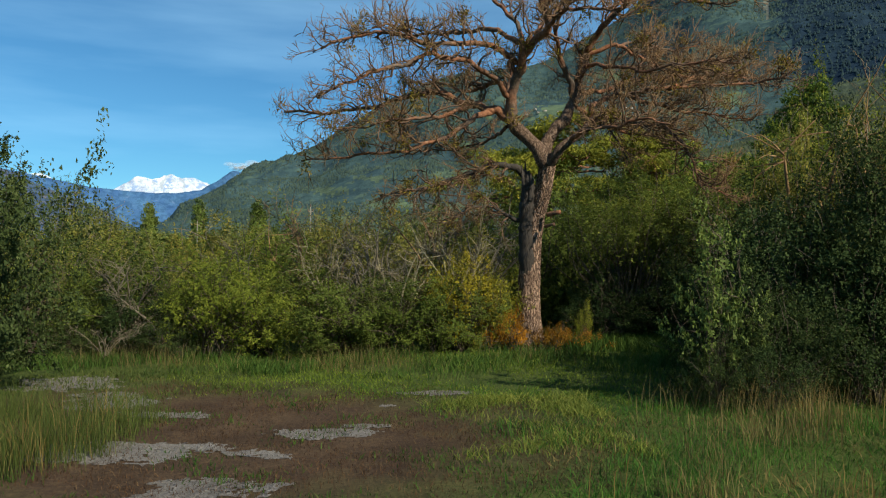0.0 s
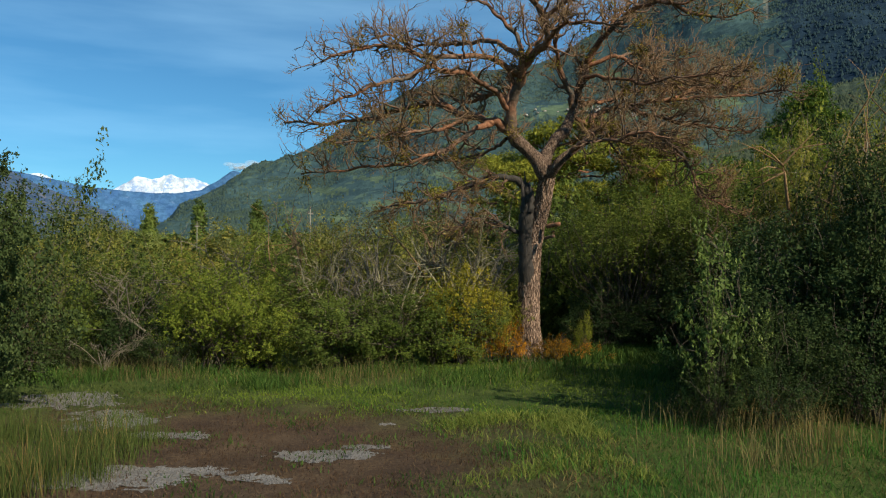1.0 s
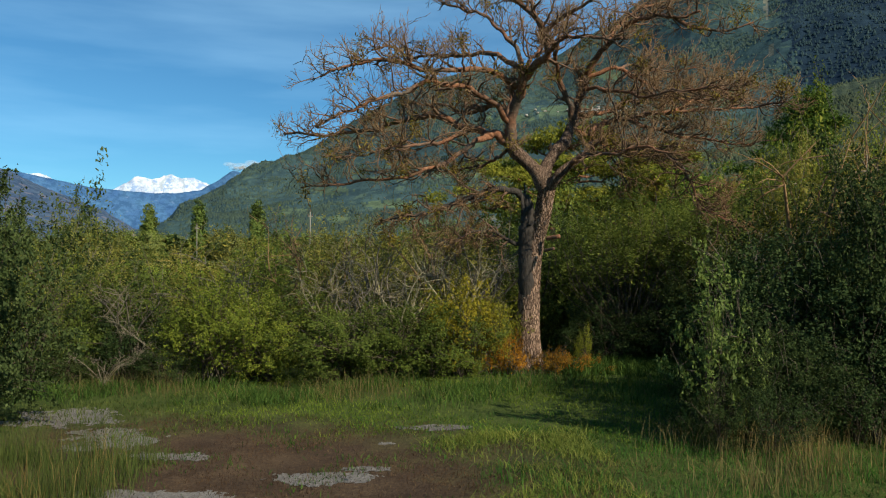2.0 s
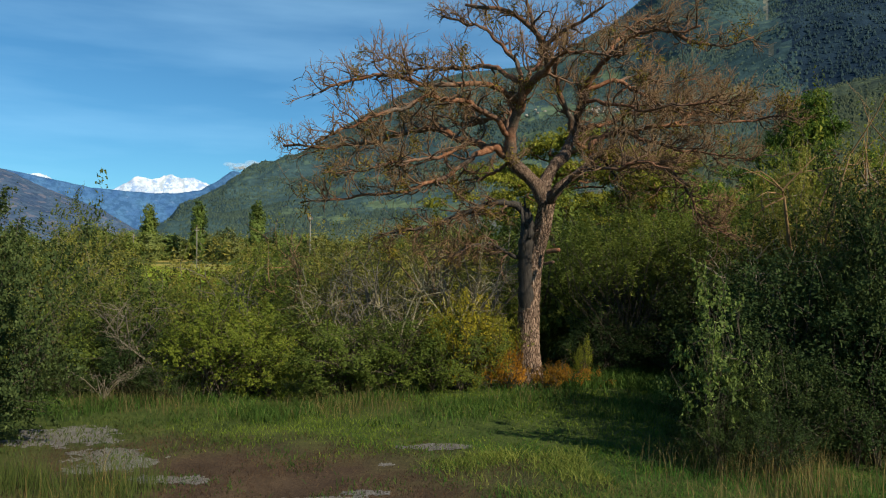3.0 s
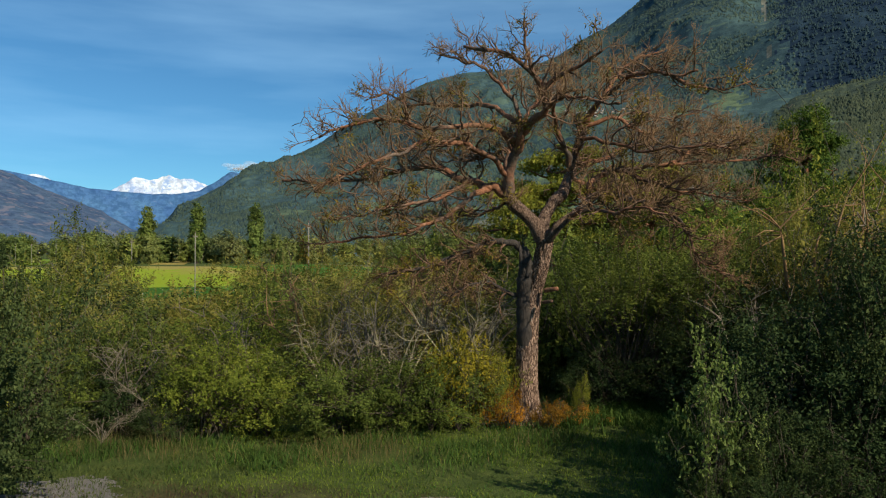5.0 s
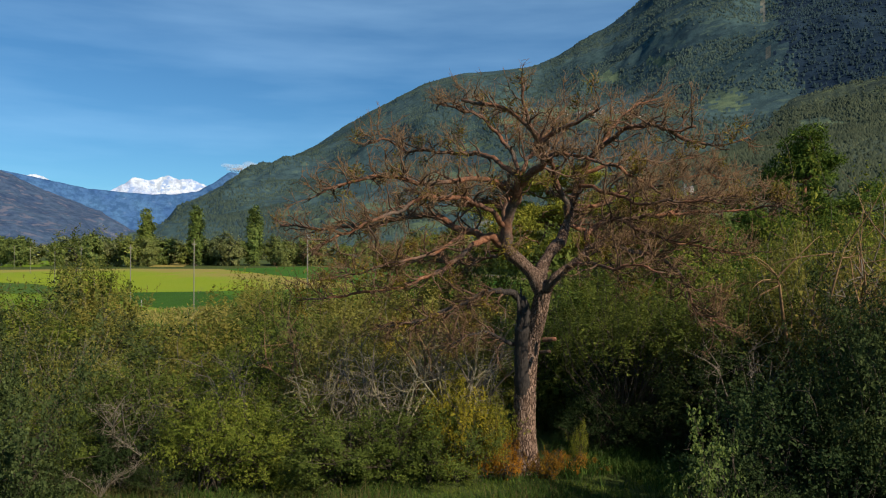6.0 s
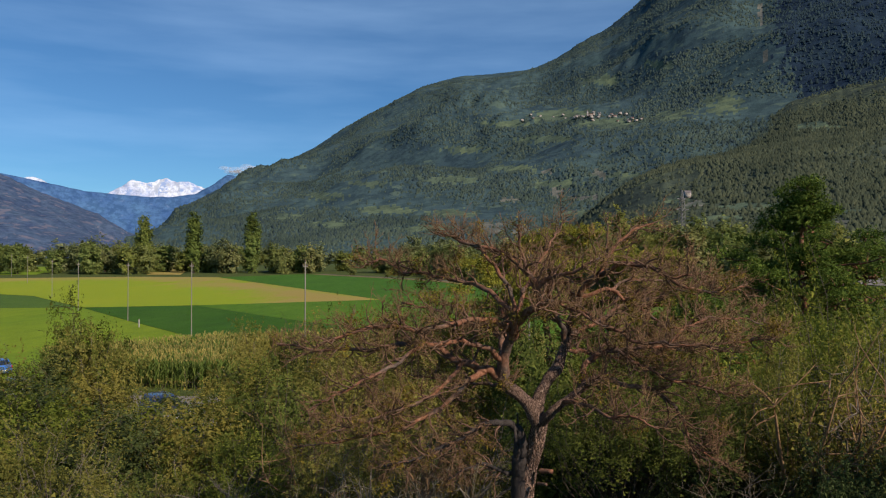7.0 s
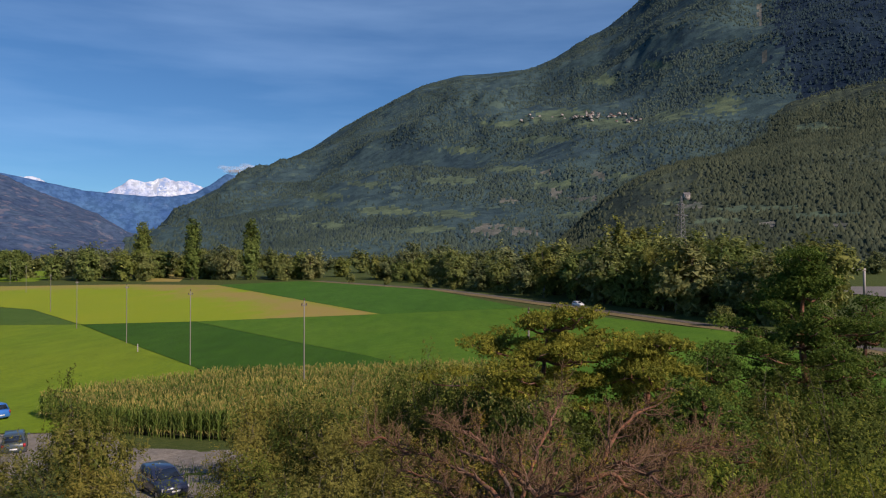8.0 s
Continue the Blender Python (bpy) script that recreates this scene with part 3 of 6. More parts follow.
def maize_field():
    n = 8200
    x, y = rng.uniform(-35, 11, n * 3), rng.uniform(54.5, 87, n * 3)
    x = np.round(x / 0.75) * 0.75 + rng.normal(0, 0.17, n * 3)
    front = np.interp(x, [-35, -27, -15.8, 10], [63.8, 57.8, 55, 54.7])
    back = np.interp(x, [-35, -32, -24.5, -2, 11], [64, 68.8, 78.8, 84.2, 86.8])
    keep = (y > front) & (y < back) & (rng.uniform(size=n * 3) < np.interp(y, [55, 62, 104], [1.0, 0.75, 0.5]))
    x, y = x[keep][:n], y[keep][:n]
    n = len(x)
    z = lie(x, y)
    h = rng.uniform(2.0, 2.5, n)
    green, dry = Soup(), Soup()
    k = np.arange(n)[:, None] * 4
    base = np.stack([x, y, z], -1)
    wide = np.array([0.025, 0, 0])
    up = np.stack([0 * h, 0 * h, h], -1)
    green.add(np.stack([base - wide, base + wide, base + up + wide * 0.5, base + up - wide * 0.5], 1), k + [0, 1, 2, 3])
    for leaf in range(7):
        th = rng.uniform(0, 2 * math.pi, n)
        d = np.stack([np.cos(th), np.sin(th), 0 * th], -1)
        sd = np.stack([-np.sin(th), np.cos(th), 0 * th], -1) * 0.05
        f = 0.18 + 0.11 * leaf + rng.uniform(-0.04, 0.04, n)
        a = base + up * f[:, None]
        ln = rng.uniform(0.4, 0.7, n)[:, None]
        b = a + d * ln * 0.5 + np.array([0, 0, 0.28])
        c = a + d * ln + np.array([0, 0, -0.05]) * rng.uniform(0, 3, n)[:, None]
        kk = np.arange(n)[:, None] * 5
        (dry if leaf < 1 else green).add(np.stack([a - sd * 0.6, a + sd * 0.6, b + sd, b - sd, c], 1), kk + [0, 1, 2, 3], kk + [3, 2, 4])
    for s in range(3):
        th = rng.uniform(0, 2 * math.pi, n)
        d = np.stack([np.cos(th) * 0.12, np.sin(th) * 0.12, np.full(n, 0.28)], -1)
        sd = np.stack([-np.sin(th), np.cos(th), 0 * th], -1) * 0.035
        a = base + up * 0.97
        kk = np.arange(n)[:, None] * 3
        dry.add(np.stack([a - sd, a + sd, a + d], 1), None, kk + [0, 1, 2])
    leaf = leaf_material("maize_leaf", (0.08, 0.14, 0.025), (0.155, 0.22, 0.045), (0.29, 0.29, 0.09), 0.3, 0.25)
    straw = leaf_material("maize_tassel", (0.22, 0.205, 0.075), (0.32, 0.295, 0.115), (0.42, 0.385, 0.17), 0.2, 0.25)
    ob = tagged(new("maize", green.mesh("maize", leaf)), "standing ripe maize with drying leaves", "maize", kind="stuff")
    part("tassels", dry, straw, ob, "straw-coloured tassels")
    tagged(ob.children[0], kind="stuff")


maize_field()

# ---- shrubs ----


def bush_foliage(r, h, clumps, per, length, width, skirt, lumpy, simple=True, ruffle=0.75):
    """Leaves in uneven clumps through a rounded crown, and the places of the clumps."""
    d = rng.normal(size=(clumps, 3))
    d /= np.linalg.norm(d, axis=1)[:, None]
    lump = np.array([1 + lumpy * noise.fractal(Vector(k * 1.6) + Vector((r * 7.1, h * 3.3, 0)), 0.8, 2.0, 3) for k in d])
    rad = rng.uniform(0.25, 1.0, clumps) ** 0.45 * lump
    at = d * rad[:, None] * [r, r, h * 0.5] + [0, 0, h * (0.5 + skirt)]
    at[:, 2] = np.maximum(at[:, 2], 0.1 + rng.uniform(0, 0.35, clumps))
    low = np.clip(at[:, 2] / (h * 0.35), 0.8, 1)
    at[:, :2] *= low[:, None]
    size = (r * r * h) ** (1 / 3)
    heart = np.array([0, 0, h * 0.35])
    outward = (at - heart) / [r, r, h * 0.6]
    outward /= np.linalg.norm(outward, axis=1)[:, None] + 1e-6
    sprays = 7
    own = np.repeat(np.arange(clumps), sprays)
    way = outward[own] * 0.75 + rng.normal(size=(len(own), 3)) * 0.65 + [0, 0, 0.4]
    way /= np.linalg.norm(way, axis=1)[:, None]
    reach = size * 0.2 * rng.uniform(0.45, 1.35, len(own))
    start = at[own] + rng.normal(size=(len(own), 3)) * 0.06 * size
    idx = rng.integers(0, len(own), clumps * per)
    u = rng.uniform(0.0, 1.0, len(idx)) ** 0.8
    p = start[idx] + way[idx] * (reach[idx] * u)[:, None] + rng.normal(size=(len(idx), 3)) * (0.028 * size * (1.1 - 0.6 * u))[:, None]
    p[:, 2] = np.maximum(p[:, 2], 0.03)
    s = Soup()
    s.leaves(p, length, width, outward[own][idx] * 0.7 + way[idx] * 0.2, simple=simple, along=way[idx] * 0.9, ruffle=ruffle)
    k = rng.integers(0, clumps, int(clumps * 11))
    q = (at[k] - heart) * 0.84 + heart + rng.normal(size=(len(k), 3)) * 0.09 * size
    q[:, 2] = np.maximum(q[:, 2], 0.06)
    s.leaves(q, length * (1.7 if simple else 1.3), width * (2.6 if simple else 2.0), outward[k], simple=True, ruffle=ruffle)
    return s, np.concatenate([at[::4], (start + way * reach[:, None] * 0.95)[:: max(1, len(own) // 42)]])


def bush_branches(r, h, at, stems, thick, shoots, sides=4):
    """Stems from the ground into the clumps, with bare shoots that stand out of the crown."""
    s = Soup()
    roots = rng.normal(size=(stems, 3)) * [0.14 * r, 0.14 * r, 0]
    for k, p in enumerate(at):
        q = roots[k % stems]
        mid = q * 0.4 + p * 0.6 + rng.normal(size=3) * 0.15 * r + [0, 0, 0.1 * h]
        mid[2] = min(mid[2], h)
        s.tube(smooth_line([q, q * 0.75 + p * 0.25 + [0, 0, 0.16 * h], mid, p], 5), np.linspace(thick * rng.uniform(0.5, 1.0), thick * 0.15, 5), sides)
    for k in range(shoots):
        p = at[rng.integers(0, len(at))]
        d = unit(np.array([p[0], p[1], 0.6 * h]) + rng.normal(size=3) * 0.5 * r) * rng.uniform(0.25, 0.6) * r * 0.7
        e = p + d
        line = smooth_line([p, p + d * 0.5 + rng.normal(size=3) * 0.06, e + rng.normal(size=3) * 0.08], 5)
        s.tube(line, np.linspace(thick * 0.35, 0.003, 5), 3)
        for j in range(3):
            b = line[rng.integers(1, 5)]
            s.tube([b, b + unit(d + rng.normal(size=3) * 0.3) * rng.uniform(0.08, 0.25)], [0.004, 0.002], 3)
    return s


SHRUBS = {
    # kind: leaf, twig, radius, height, clumps, leaves each, leaf length, width, shoots, lift of the crown, unevenness, label
    "dark": (LEAF_DARK, TWIG, 1.5, 2.3, 110, 110, 0.062, 0.036, 10, 0.0, 0.75, "dense dark green thorn bush of the thicket"),
    "yellow": (LEAF_YELLOW, TWIG, 1.5, 2.4, 105, 110, 0.06, 0.032, 12, 0.0, 0.8, "leafy yellow-green bush of the thicket"),
    "olive": (LEAF_OLIVE, TWIG_GREY, 1.6, 2.6, 105, 85, 0.066, 0.036, 26, 0.0, 0.9, "olive-green bush with bare grey shoots"),
    "fresh": (LEAF_FRESH, TWIG, 1.4, 2.8, 130, 200, 0.056, 0.03, 10, 0.02, 0.85, "bush with broad glossy green leaves"),
    # bushes of the shaded places, their shade painted into the leaf colour
    "holly": (LEAF_SHADE, TWIG, 1.5, 2.6, 115, 105, 0.058, 0.036, 8, 0.0, 0.75, "dense green bush at the clearing's edge, shade in its leaf colour"),
    "pale": (LEAF_PALE, TWIG, 0.7, 2.0, 38, 90, 0.055, 0.036, 8, 0.05, 0.9, "young bush with pale broad rounded leaves"),
    "canopy": (LEAF_DARK, TWIG, 1.8, 1.9, 100, 95, 0.06, 0.034, 10, 1.15, 0.7, "spreading dark green bush on bare stems"),
    "gold": (LEAF_GOLD, TWIG, 0.8, 1.6, 60, 60, 0.06, 0.028, 30, 0.05, 0.7, "sparse golden-yellow autumn shrub"),
    "rust": (LEAF_RUST, TWIG, 0.9, 0.8, 50, 60, 0.055, 0.024, 20, 0.0, 0.6, "low rust-brown bracken under the pine"),
}
made = {}


def shrub(kind, x, y, r, h, turn=0.0):
    """A shrub of its kind, of that radius and height. Each kind has three forms, which its shrubs share in turn."""
    leaf, twig, r0, h0, clumps, per, length, width, shoots, skirt, lumpy, label = SHRUBS[kind]
    far = 0 if y < 11.5 else 1 if y < 19 else 2
    if far == 1:
        per, length, width = int(per * (0.8 if kind == "fresh" else 1.35)), length * 0.78, width * 0.9
    if far == 2:
        clumps, per, length, width, shoots = int(clumps * 0.8), min(80, per), length * 1.12, width * 1.28, shoots // 3
    forms = made.setdefault((kind, far), [])
    m = pose(x, y, float(lie(x, y)) - 0.03, 0, 0, turn) @ Matrix.Diagonal((r / r0, r / r0, h / h0, 1))
    if len(forms) < 3:
        ob = new(kind + "_shrub" if kind in ("gold", "rust") else "shrub")
        foliage, at = bush_foliage(r0, h0, clumps, per, length, width, skirt, lumpy * (1.0, 1.0, 0.75)[far], far > 0, (0.75, 0.6, 0.4)[far])
        tagged(part("foliage", foliage, leaf, ob), kind="stuff")
        tagged(part("wood", bush_branches(r0, h0, at[:: 1 + (far == 2)], 9, 0.015 * r0, shoots, 3), twig, ob), kind="stuff")
        ob.matrix_basis = m
        tagged(ob, label, "shrub", kind + " shrubs of the thicket")
        forms.append(ob)
    else:
        k = len(forms)
        copy = copy_thing(forms[k % 3], Matrix.Identity(4))
        copy.matrix_basis = m
        forms.append(copy)
        return copy
    return ob


turn = 20.0
for kind, spots in (
    ("dark", [(-6.3, 14.9, 1.5, 2.3), (-7.4, 13.9, 0.9, 1.9), (-2.1, 13.9, 1.35, 1.55), (-0.9, 14.1, 1.25, 1.5), (0.15, 14.3, 1.1, 1.4), 
              (-7.5, 30.2, 2.0, 3.6), (-18.4, 25.0, 2.4, 3.9), (0.8, 38.0, 2.4, 6.3), (-2.6, 44.0, 2.2, 6.0), (12.6, 24.0, 2.2, 4.4)]),
    ("dark", [(2.7, 20.5, 1.7, 3.4), (3.7, 21.5, 1.8, 4.1), (6.1, 20.6, 1.9, 4.3), (-5.4, 24.0, 2.0, 3.6), (15.0, 27.5, 2.6, 4.2), (-16.2, 33.6, 1.9, 6.0), (-17.0, 32.0, 1.8, 3.6), (18.0, 33.0, 2.6, 4.6), (22.5, 35.0, 2.6, 4.2), (-7.3, 40.0, 2.2, 5.2)]),
    ("yellow", [(-8.7, 12.9, 1.5, 2.2), (-4.4, 13.8, 1.2, 2.0), (-3.5, 14.1, 1.3, 1.9), (-11.6, 15.4, 1.9, 2.9), (-5.3, 18.6, 1.8, 2.7), (-13.2, 23.0, 2.2, 3.6),
                (9.0, 25.5, 2.3, 5.8), (11.6, 21.4, 2.1, 4.7), (0.7, 15.0, 0.9, 1.7), (2.95, 15.3, 0.2, 1.0), (-10.6, 27.6, 2.2, 2.9), (6.2, 29.0, 2.1, 4.6)]),
    ("olive", [(-9.2, 17.0, 1.8, 3.0), (-7.0, 16.6, 1.7, 2.3), (-2.7, 16.9, 1.6, 2.8), (-0.7, 18.4, 1.7, 2.9), (1.0, 19.2, 1.6, 2.6), (-5.0, 28.5, 2.2, 4.2), (-1.2, 26.5, 2.2, 3.8), (-9.0, 34.5, 2.0, 4.3),
               (-3.2, 22.0, 1.9, 2.9), (8.3, 15.2, 1.7, 4.3), (7.6, 16.6, 1.3, 4.7), (10.8, 16.4, 2.0, 5.2), (-17.8, 29.5, 2.1, 3.9), (-3.9, 34.0, 2.2, 4.6), (2.4, 30.5, 2.2, 4.2)]),
    ("olive", [(-20.5, 33.5, 2.2, 3.6), (-16.5, 32.6, 2.3, 4.9), (-15.4, 33.4, 2.0, 5.3), (-12.6, 19.0, 1.9, 3.0), (-13.6, 29.0, 2.1, 3.7), (13.4, 31.0, 2.4, 4.2), (9.0, 31.5, 2.2, 4.4), (-1.0, 33.0, 2.2, 4.4), (-20.0, 41.0, 1.6, 1.9), (-7.6, 23.0, 2.0, 3.4)]),
    ("canopy", [(4.5, 17.3, 2.0, 1.8), (6.6, 16.6, 2.1, 1.9), (8.6, 17.8, 2.2, 2.1), (5.4, 19.4, 2.2, 2.0)]),
    ("yellow", [(9.8, 18.4, 1.9, 5.9), (12.2, 20.6, 2.2, 6.0)]),
    ("dark", [(4.0, 30.0, 2.6, 6.0), (7.5, 33.0, 2.6, 6.2), (12.4, 36.0, 2.8, 6.6), (16.5, 36.0, 2.8, 6.4), (19.0, 34.0, 2.8, 6.0), (-0.8, 43.0, 2.6, 6.8), (2.8, 40.0, 2.6, 6.6), (22.0, 38.0, 3.0, 6.6)]),
    ("olive", [(-5.2, 38.0, 2.4, 5.8), (-9.6, 41.0, 2.4, 5.6), (10.0, 38.5, 2.6, 6.4), (14.5, 31.5, 2.4, 5.8)]),
    ("pale", [(3.35, 9.0, 0.46, 2.2), (3.7, 8.9, 0.3, 1.3)]),
    ("holly", [(3.75, 9.6, 0.6, 1.25), (3.35, 9.35, 0.5, 0.95), (3.3, 8.7, 0.4, 0.75), (3.9, 8.6, 0.5, 0.8), (4.3, 9.0, 0.7, 1.3), (5.2, 9.1, 0.8, 1.5)]),
    ("fresh", [(6.3, 10.0, 1.2, 3.8), (-6.15, 9.4, 1.2, 3.25), (-8.1, 10.8, 1.5, 2.8), (12.2, 19.0, 2.0, 4.4), (-9.8, 21.0, 1.9, 3.3), (-15.0, 26.5, 2.1, 3.7)]),
    ("holly", [(-6.0, 13.9, 0.9, 1.6), (-5.0, 13.3, 0.6, 0.9), (-6.8, 13.2, 0.5, 0.8), (6.5, 15.0, 1.7, 3.0), (5.0, 10.3, 1.4, 2.6), (4.3, 9.9, 0.9, 1.7), (5.3, 16.4, 1.2, 1.7), (3.7, 16.9, 1.1, 1.5), (6.6, 15.9, 1.0, 1.6), (4.4, 19.8, 1.6, 2.2), (7.4, 19.4, 2.0, 2.6), (9.6, 11.0, 2.0, 3.4), (7.2, 11.4, 1.6, 3.1), (7.6, 13.0, 1.6, 3.4), (9.2, 13.6, 1.7, 4.0), (6.4, 9.3, 1.0, 2.2)]),
    ("gold", [(0.15, 14.9, 0.6, 2.0), (1.0, 14.5, 0.5, 1.4), (0.5, 14.2, 0.6, 1.7)]),
    ("rust", [(2.1, 14.3, 0.42, 0.5), (1.3, 14.2, 0.45, 0.75), (2.7, 14.9, 0.5, 0.45)]),
):
    for x, y, r, h in spots:
        turn += 137.5
        shrub(kind, x, y, r, h, turn % 360)


def bare_shrub(x, y, r, h, stems, material, label, seed):
    """A leafless shrub: arching stems that fork twice."""
    ob = new("bare_shrub")
    ob.matrix_basis = pose(x, y, float(lie(x, y)) - 0.02)
    g = np.random.default_rng(seed)
    for k in range(stems):
        s = Soup()
        th = g.uniform(0, 2 * math.pi)
        lean = np.array([math.cos(th) * r, math.sin(th) * r, 0]) * g.uniform(0.4, 1.0)
        top = lean + [0, 0, h * g.uniform(0.7, 1.0)]
        line = smooth_line([(0, 0, 0), lean * 0.3 + [0, 0, h * 0.4] + g.normal(size=3) * 0.05 * h, lean * 0.75 + [0, 0, h * 0.72] + g.normal(size=3) * 0.06 * h, top], 12)
        s.tube(line, np.linspace(0.013 * h, 0.003, 12), 5)
        for j in range(9):
            b = line[g.integers(3, 12)]
            d = unit(lean / (r + 0.01) + g.normal(size=3) * 0.9 + [0, 0, 0.5]) * g.uniform(0.12, 0.34) * h
            sub = smooth_line([b, b + d * 0.5 + g.normal(size=3) * 0.03 * h, b + d], 5)
            s.tube(sub, np.linspace(0.004 * h, 0.002, 5), 3)
            for i in range(4):
                c = sub[g.integers(1, 5)]
                s.tube([c, c + unit(d + g.normal(size=3) * 0.25 * h) * g.uniform(0.05, 0.12) * h], [0.003, 0.0015], 3)
        part("stem", s, material, ob)
    return tagged(ob, label, "shrub", "leafless shrubs in the thicket")


RUSTY_TWIG = plain("rusty_twig", (0.32, 0.19, 0.085), (0.17, 0.10, 0.05), 5.0)
bare_shrub(7.8, 14.6, 1.3, 5.2, 7, RUSTY_TWIG, "tall bare shrub with rusty twigs", 3)
bare_shrub(9.1, 14.6, 1.2, 4.6, 6, TWIG_GREY, "tall bare grey shrub", 4)
bare_shrub(-6.1, 13.1, 1.0, 0.7, 9, TWIG_GREY, "tangle of dry pale stems under the bushes", 5)
bare_shrub(-1.3, 15.2, 1.1, 2.9, 7, TWIG_GREY, "bare grey shrub with crooked stems", 6)
bare_shrub(-4.0, 15.0, 1.0, 2.5, 6, TWIG_GREY, "bare grey shrub behind the bushes", 7)
bare_shrub(0.4, 15.4, 0.9, 2.6, 6, TWIG_GREY, "bare grey shrub beside the pine", 8)
bare_shrub(6.1, 14.3, 0.8, 2.8, 6, TWIG_GREY, "bare drooping grey shrub", 9)
bare_shrub(-3.0, 17.4, 1.3, 3.3, 8, RUSTY_TWIG, "bare shrub with rusty-brown twigs behind the bushes", 11)
bare_shrub(-0.3, 17.0, 1.3, 3.5, 8, RUSTY_TWIG, "tall bare shrub with rusty twigs", 12)
bare_shrub(1.0, 16.8, 1.1, 3.2, 7, TWIG_GREY, "bare grey shrub beside the pine", 13)
bare_shrub(-1.9, 15.0, 0.9, 2.2, 7, TWIG_GREY, "bare grey shrub among the bushes", 14)
LICHEN_TWIG = plain("lichened_twig", (0.36, 0.31, 0.19), (0.16, 0.13, 0.085), 5.0)
bare_shrub(-5.9, 14.0, 1.0, 2.0, 6, TWIG_GREY, "bare grey shrub in a dark gap of the thicket", 15)
bare_shrub(-5.2, 13.5, 0.8, 1.3, 5, TWIG_GREY, "low bare grey shrub in a dark gap of the thicket", 16)
bare_shrub(-0.8, 14.7, 1.4, 2.4, 8, LICHEN_TWIG, "bare crooked shrub with pale lichen", 17)
bare_shrub(0.2, 14.8, 1.0, 2.6, 8, LICHEN_TWIG, "bare crooked shrub with pale lichen beside the pine", 18)
bare_shrub(-2.2, 14.9, 1.0, 2.2, 6, LICHEN_TWIG, "bare crooked shrub with pale lichen", 19)
bare_shrub(-7.4, 13.0, 0.9, 1.9, 7, TWIG, "bare brown shrub among the bushes", 10)


# ---- the dead pine ----
pine = tagged(new("dead_pine"), "old dead Scots pine, bare orange limbs, grey twigs", "tree")
pine_twigs, pine_tufts = Soup(), []


def side_line(g, a, d, n, bend, rise):
    """A crooked line from a along d that bends at random and turns up."""
    p, out, step, way = np.array(a, float), [np.array(a, float)], np.linalg.norm(d) / (n - 1), unit(d)
    for k in range(n - 1):
        way = unit(way + g.normal(size=3) * bend + [0, 0, rise])
        p = p + way * step
        out.append(p)
    return np.array(out)


def limb(r0, r1, seed, pts, bare=0.35, dense=1.0, bark=None, rise=0.06):
    """A main limb, crooked and knobbly, with its side branches; the finer twigs gather in one mesh."""
    g = np.random.default_rng(seed)
    length = np.linalg.norm(np.diff(np.array(pts), axis=0), axis=1).sum()
    n = max(12, int(length * 12))
    line = smooth_line(pts, n)
    run = np.linspace(0, length, n)
    for wave, size in ((0.9, 0.026), (0.42, 0.012), (0.2, 0.008)):
        for axis in range(3):
            line[:, axis] += size * np.sin(run / wave * 2 * math.pi + g.uniform(0, 6.3)) * np.minimum(1, np.minimum(run, length - run) / 0.3) * g.uniform(0.5, 1.2)
    s, side = Soup(), Soup()
    rad = (r1 + (r0 - r1) * (1 - run / length) ** 1.15) * (1 + 0.12 * np.sin(run * 9 + g.uniform(0, 6)) * g.uniform(0, 1, n)) * 0.97
    s.tube(line, rad, 10)
    count = int(length * 9 * dense)
    for k in range(count):
        f = bare + (1 - bare) * ((k + g.uniform(0, 1)) / count) ** 0.8
        i = min(int(f * (n - 1)), n - 2)
        ahead = unit(line[i + 1] - line[i])
        across = unit(np.cross(ahead, g.normal(size=3)))
        across[2] = across[2] * 0.45 + 0.12
        ln = g.uniform(0.3, 1.0) * (1.15 - 0.45 * f) * min(1.0, length / 2.0)
        sub = side_line(g, line[i], unit(ahead * 0.8 + across) * ln, 9, 0.3, rise)
        side.tube(sub, np.linspace(min(0.028, rad[i] * 0.6), 0.007, 9), 5)
        for j in range(int(ln * 12)):
            q = min(8, int(g.uniform(2.2, 9.4)))
            d = unit(sub[min(q + 1, 8)] - sub[q - 1])
            w = unit(d * 0.8 + g.normal(size=3) * 0.65 + [0, 0, rise * 1.5]) * g.uniform(0.12, 0.4)
            fine = side_line(g, sub[q], w, 5, 0.3, rise * 2.2)
            pine_twigs.tube(fine[[0, 1, 2, 4]], [0.0075, 0.0062, 0.005, 0.003], 3)
            for i2 in range(4):
                b = fine[g.integers(1, 5)]
                e = b + unit(unit(w) + g.normal(size=3) * 0.5 + [0, 0, rise * 4]) * g.uniform(0.06, 0.19)
                pine_twigs.tube([b, e], [0.004, 0.0022], 3)
        pine_tufts.append(sub[-1])
    branch = part("branch", s, bark or LIMB, pine, smooth=True)
    if side.n:
        tagged(part("side_growth", side, SIDE_BARK, branch, smooth=True), kind="stuff")
    return branch


limb(0.17, 0.12, 31, [(2.08, 14.50, 3.60), (1.84, 14.50, 3.98), (1.50, 14.45, 4.31), (1.32, 14.40, 4.51)], 0.8, 1.0, OLD_LIMB)  # left scaffold
limb(0.13, 0.075, 32, [(1.32, 14.40, 4.51), (1.36, 14.30, 4.85), (1.44, 14.10, 5.26), (1.51, 13.90, 5.53), (1.52, 13.80, 5.79)], 0.45)  # leader
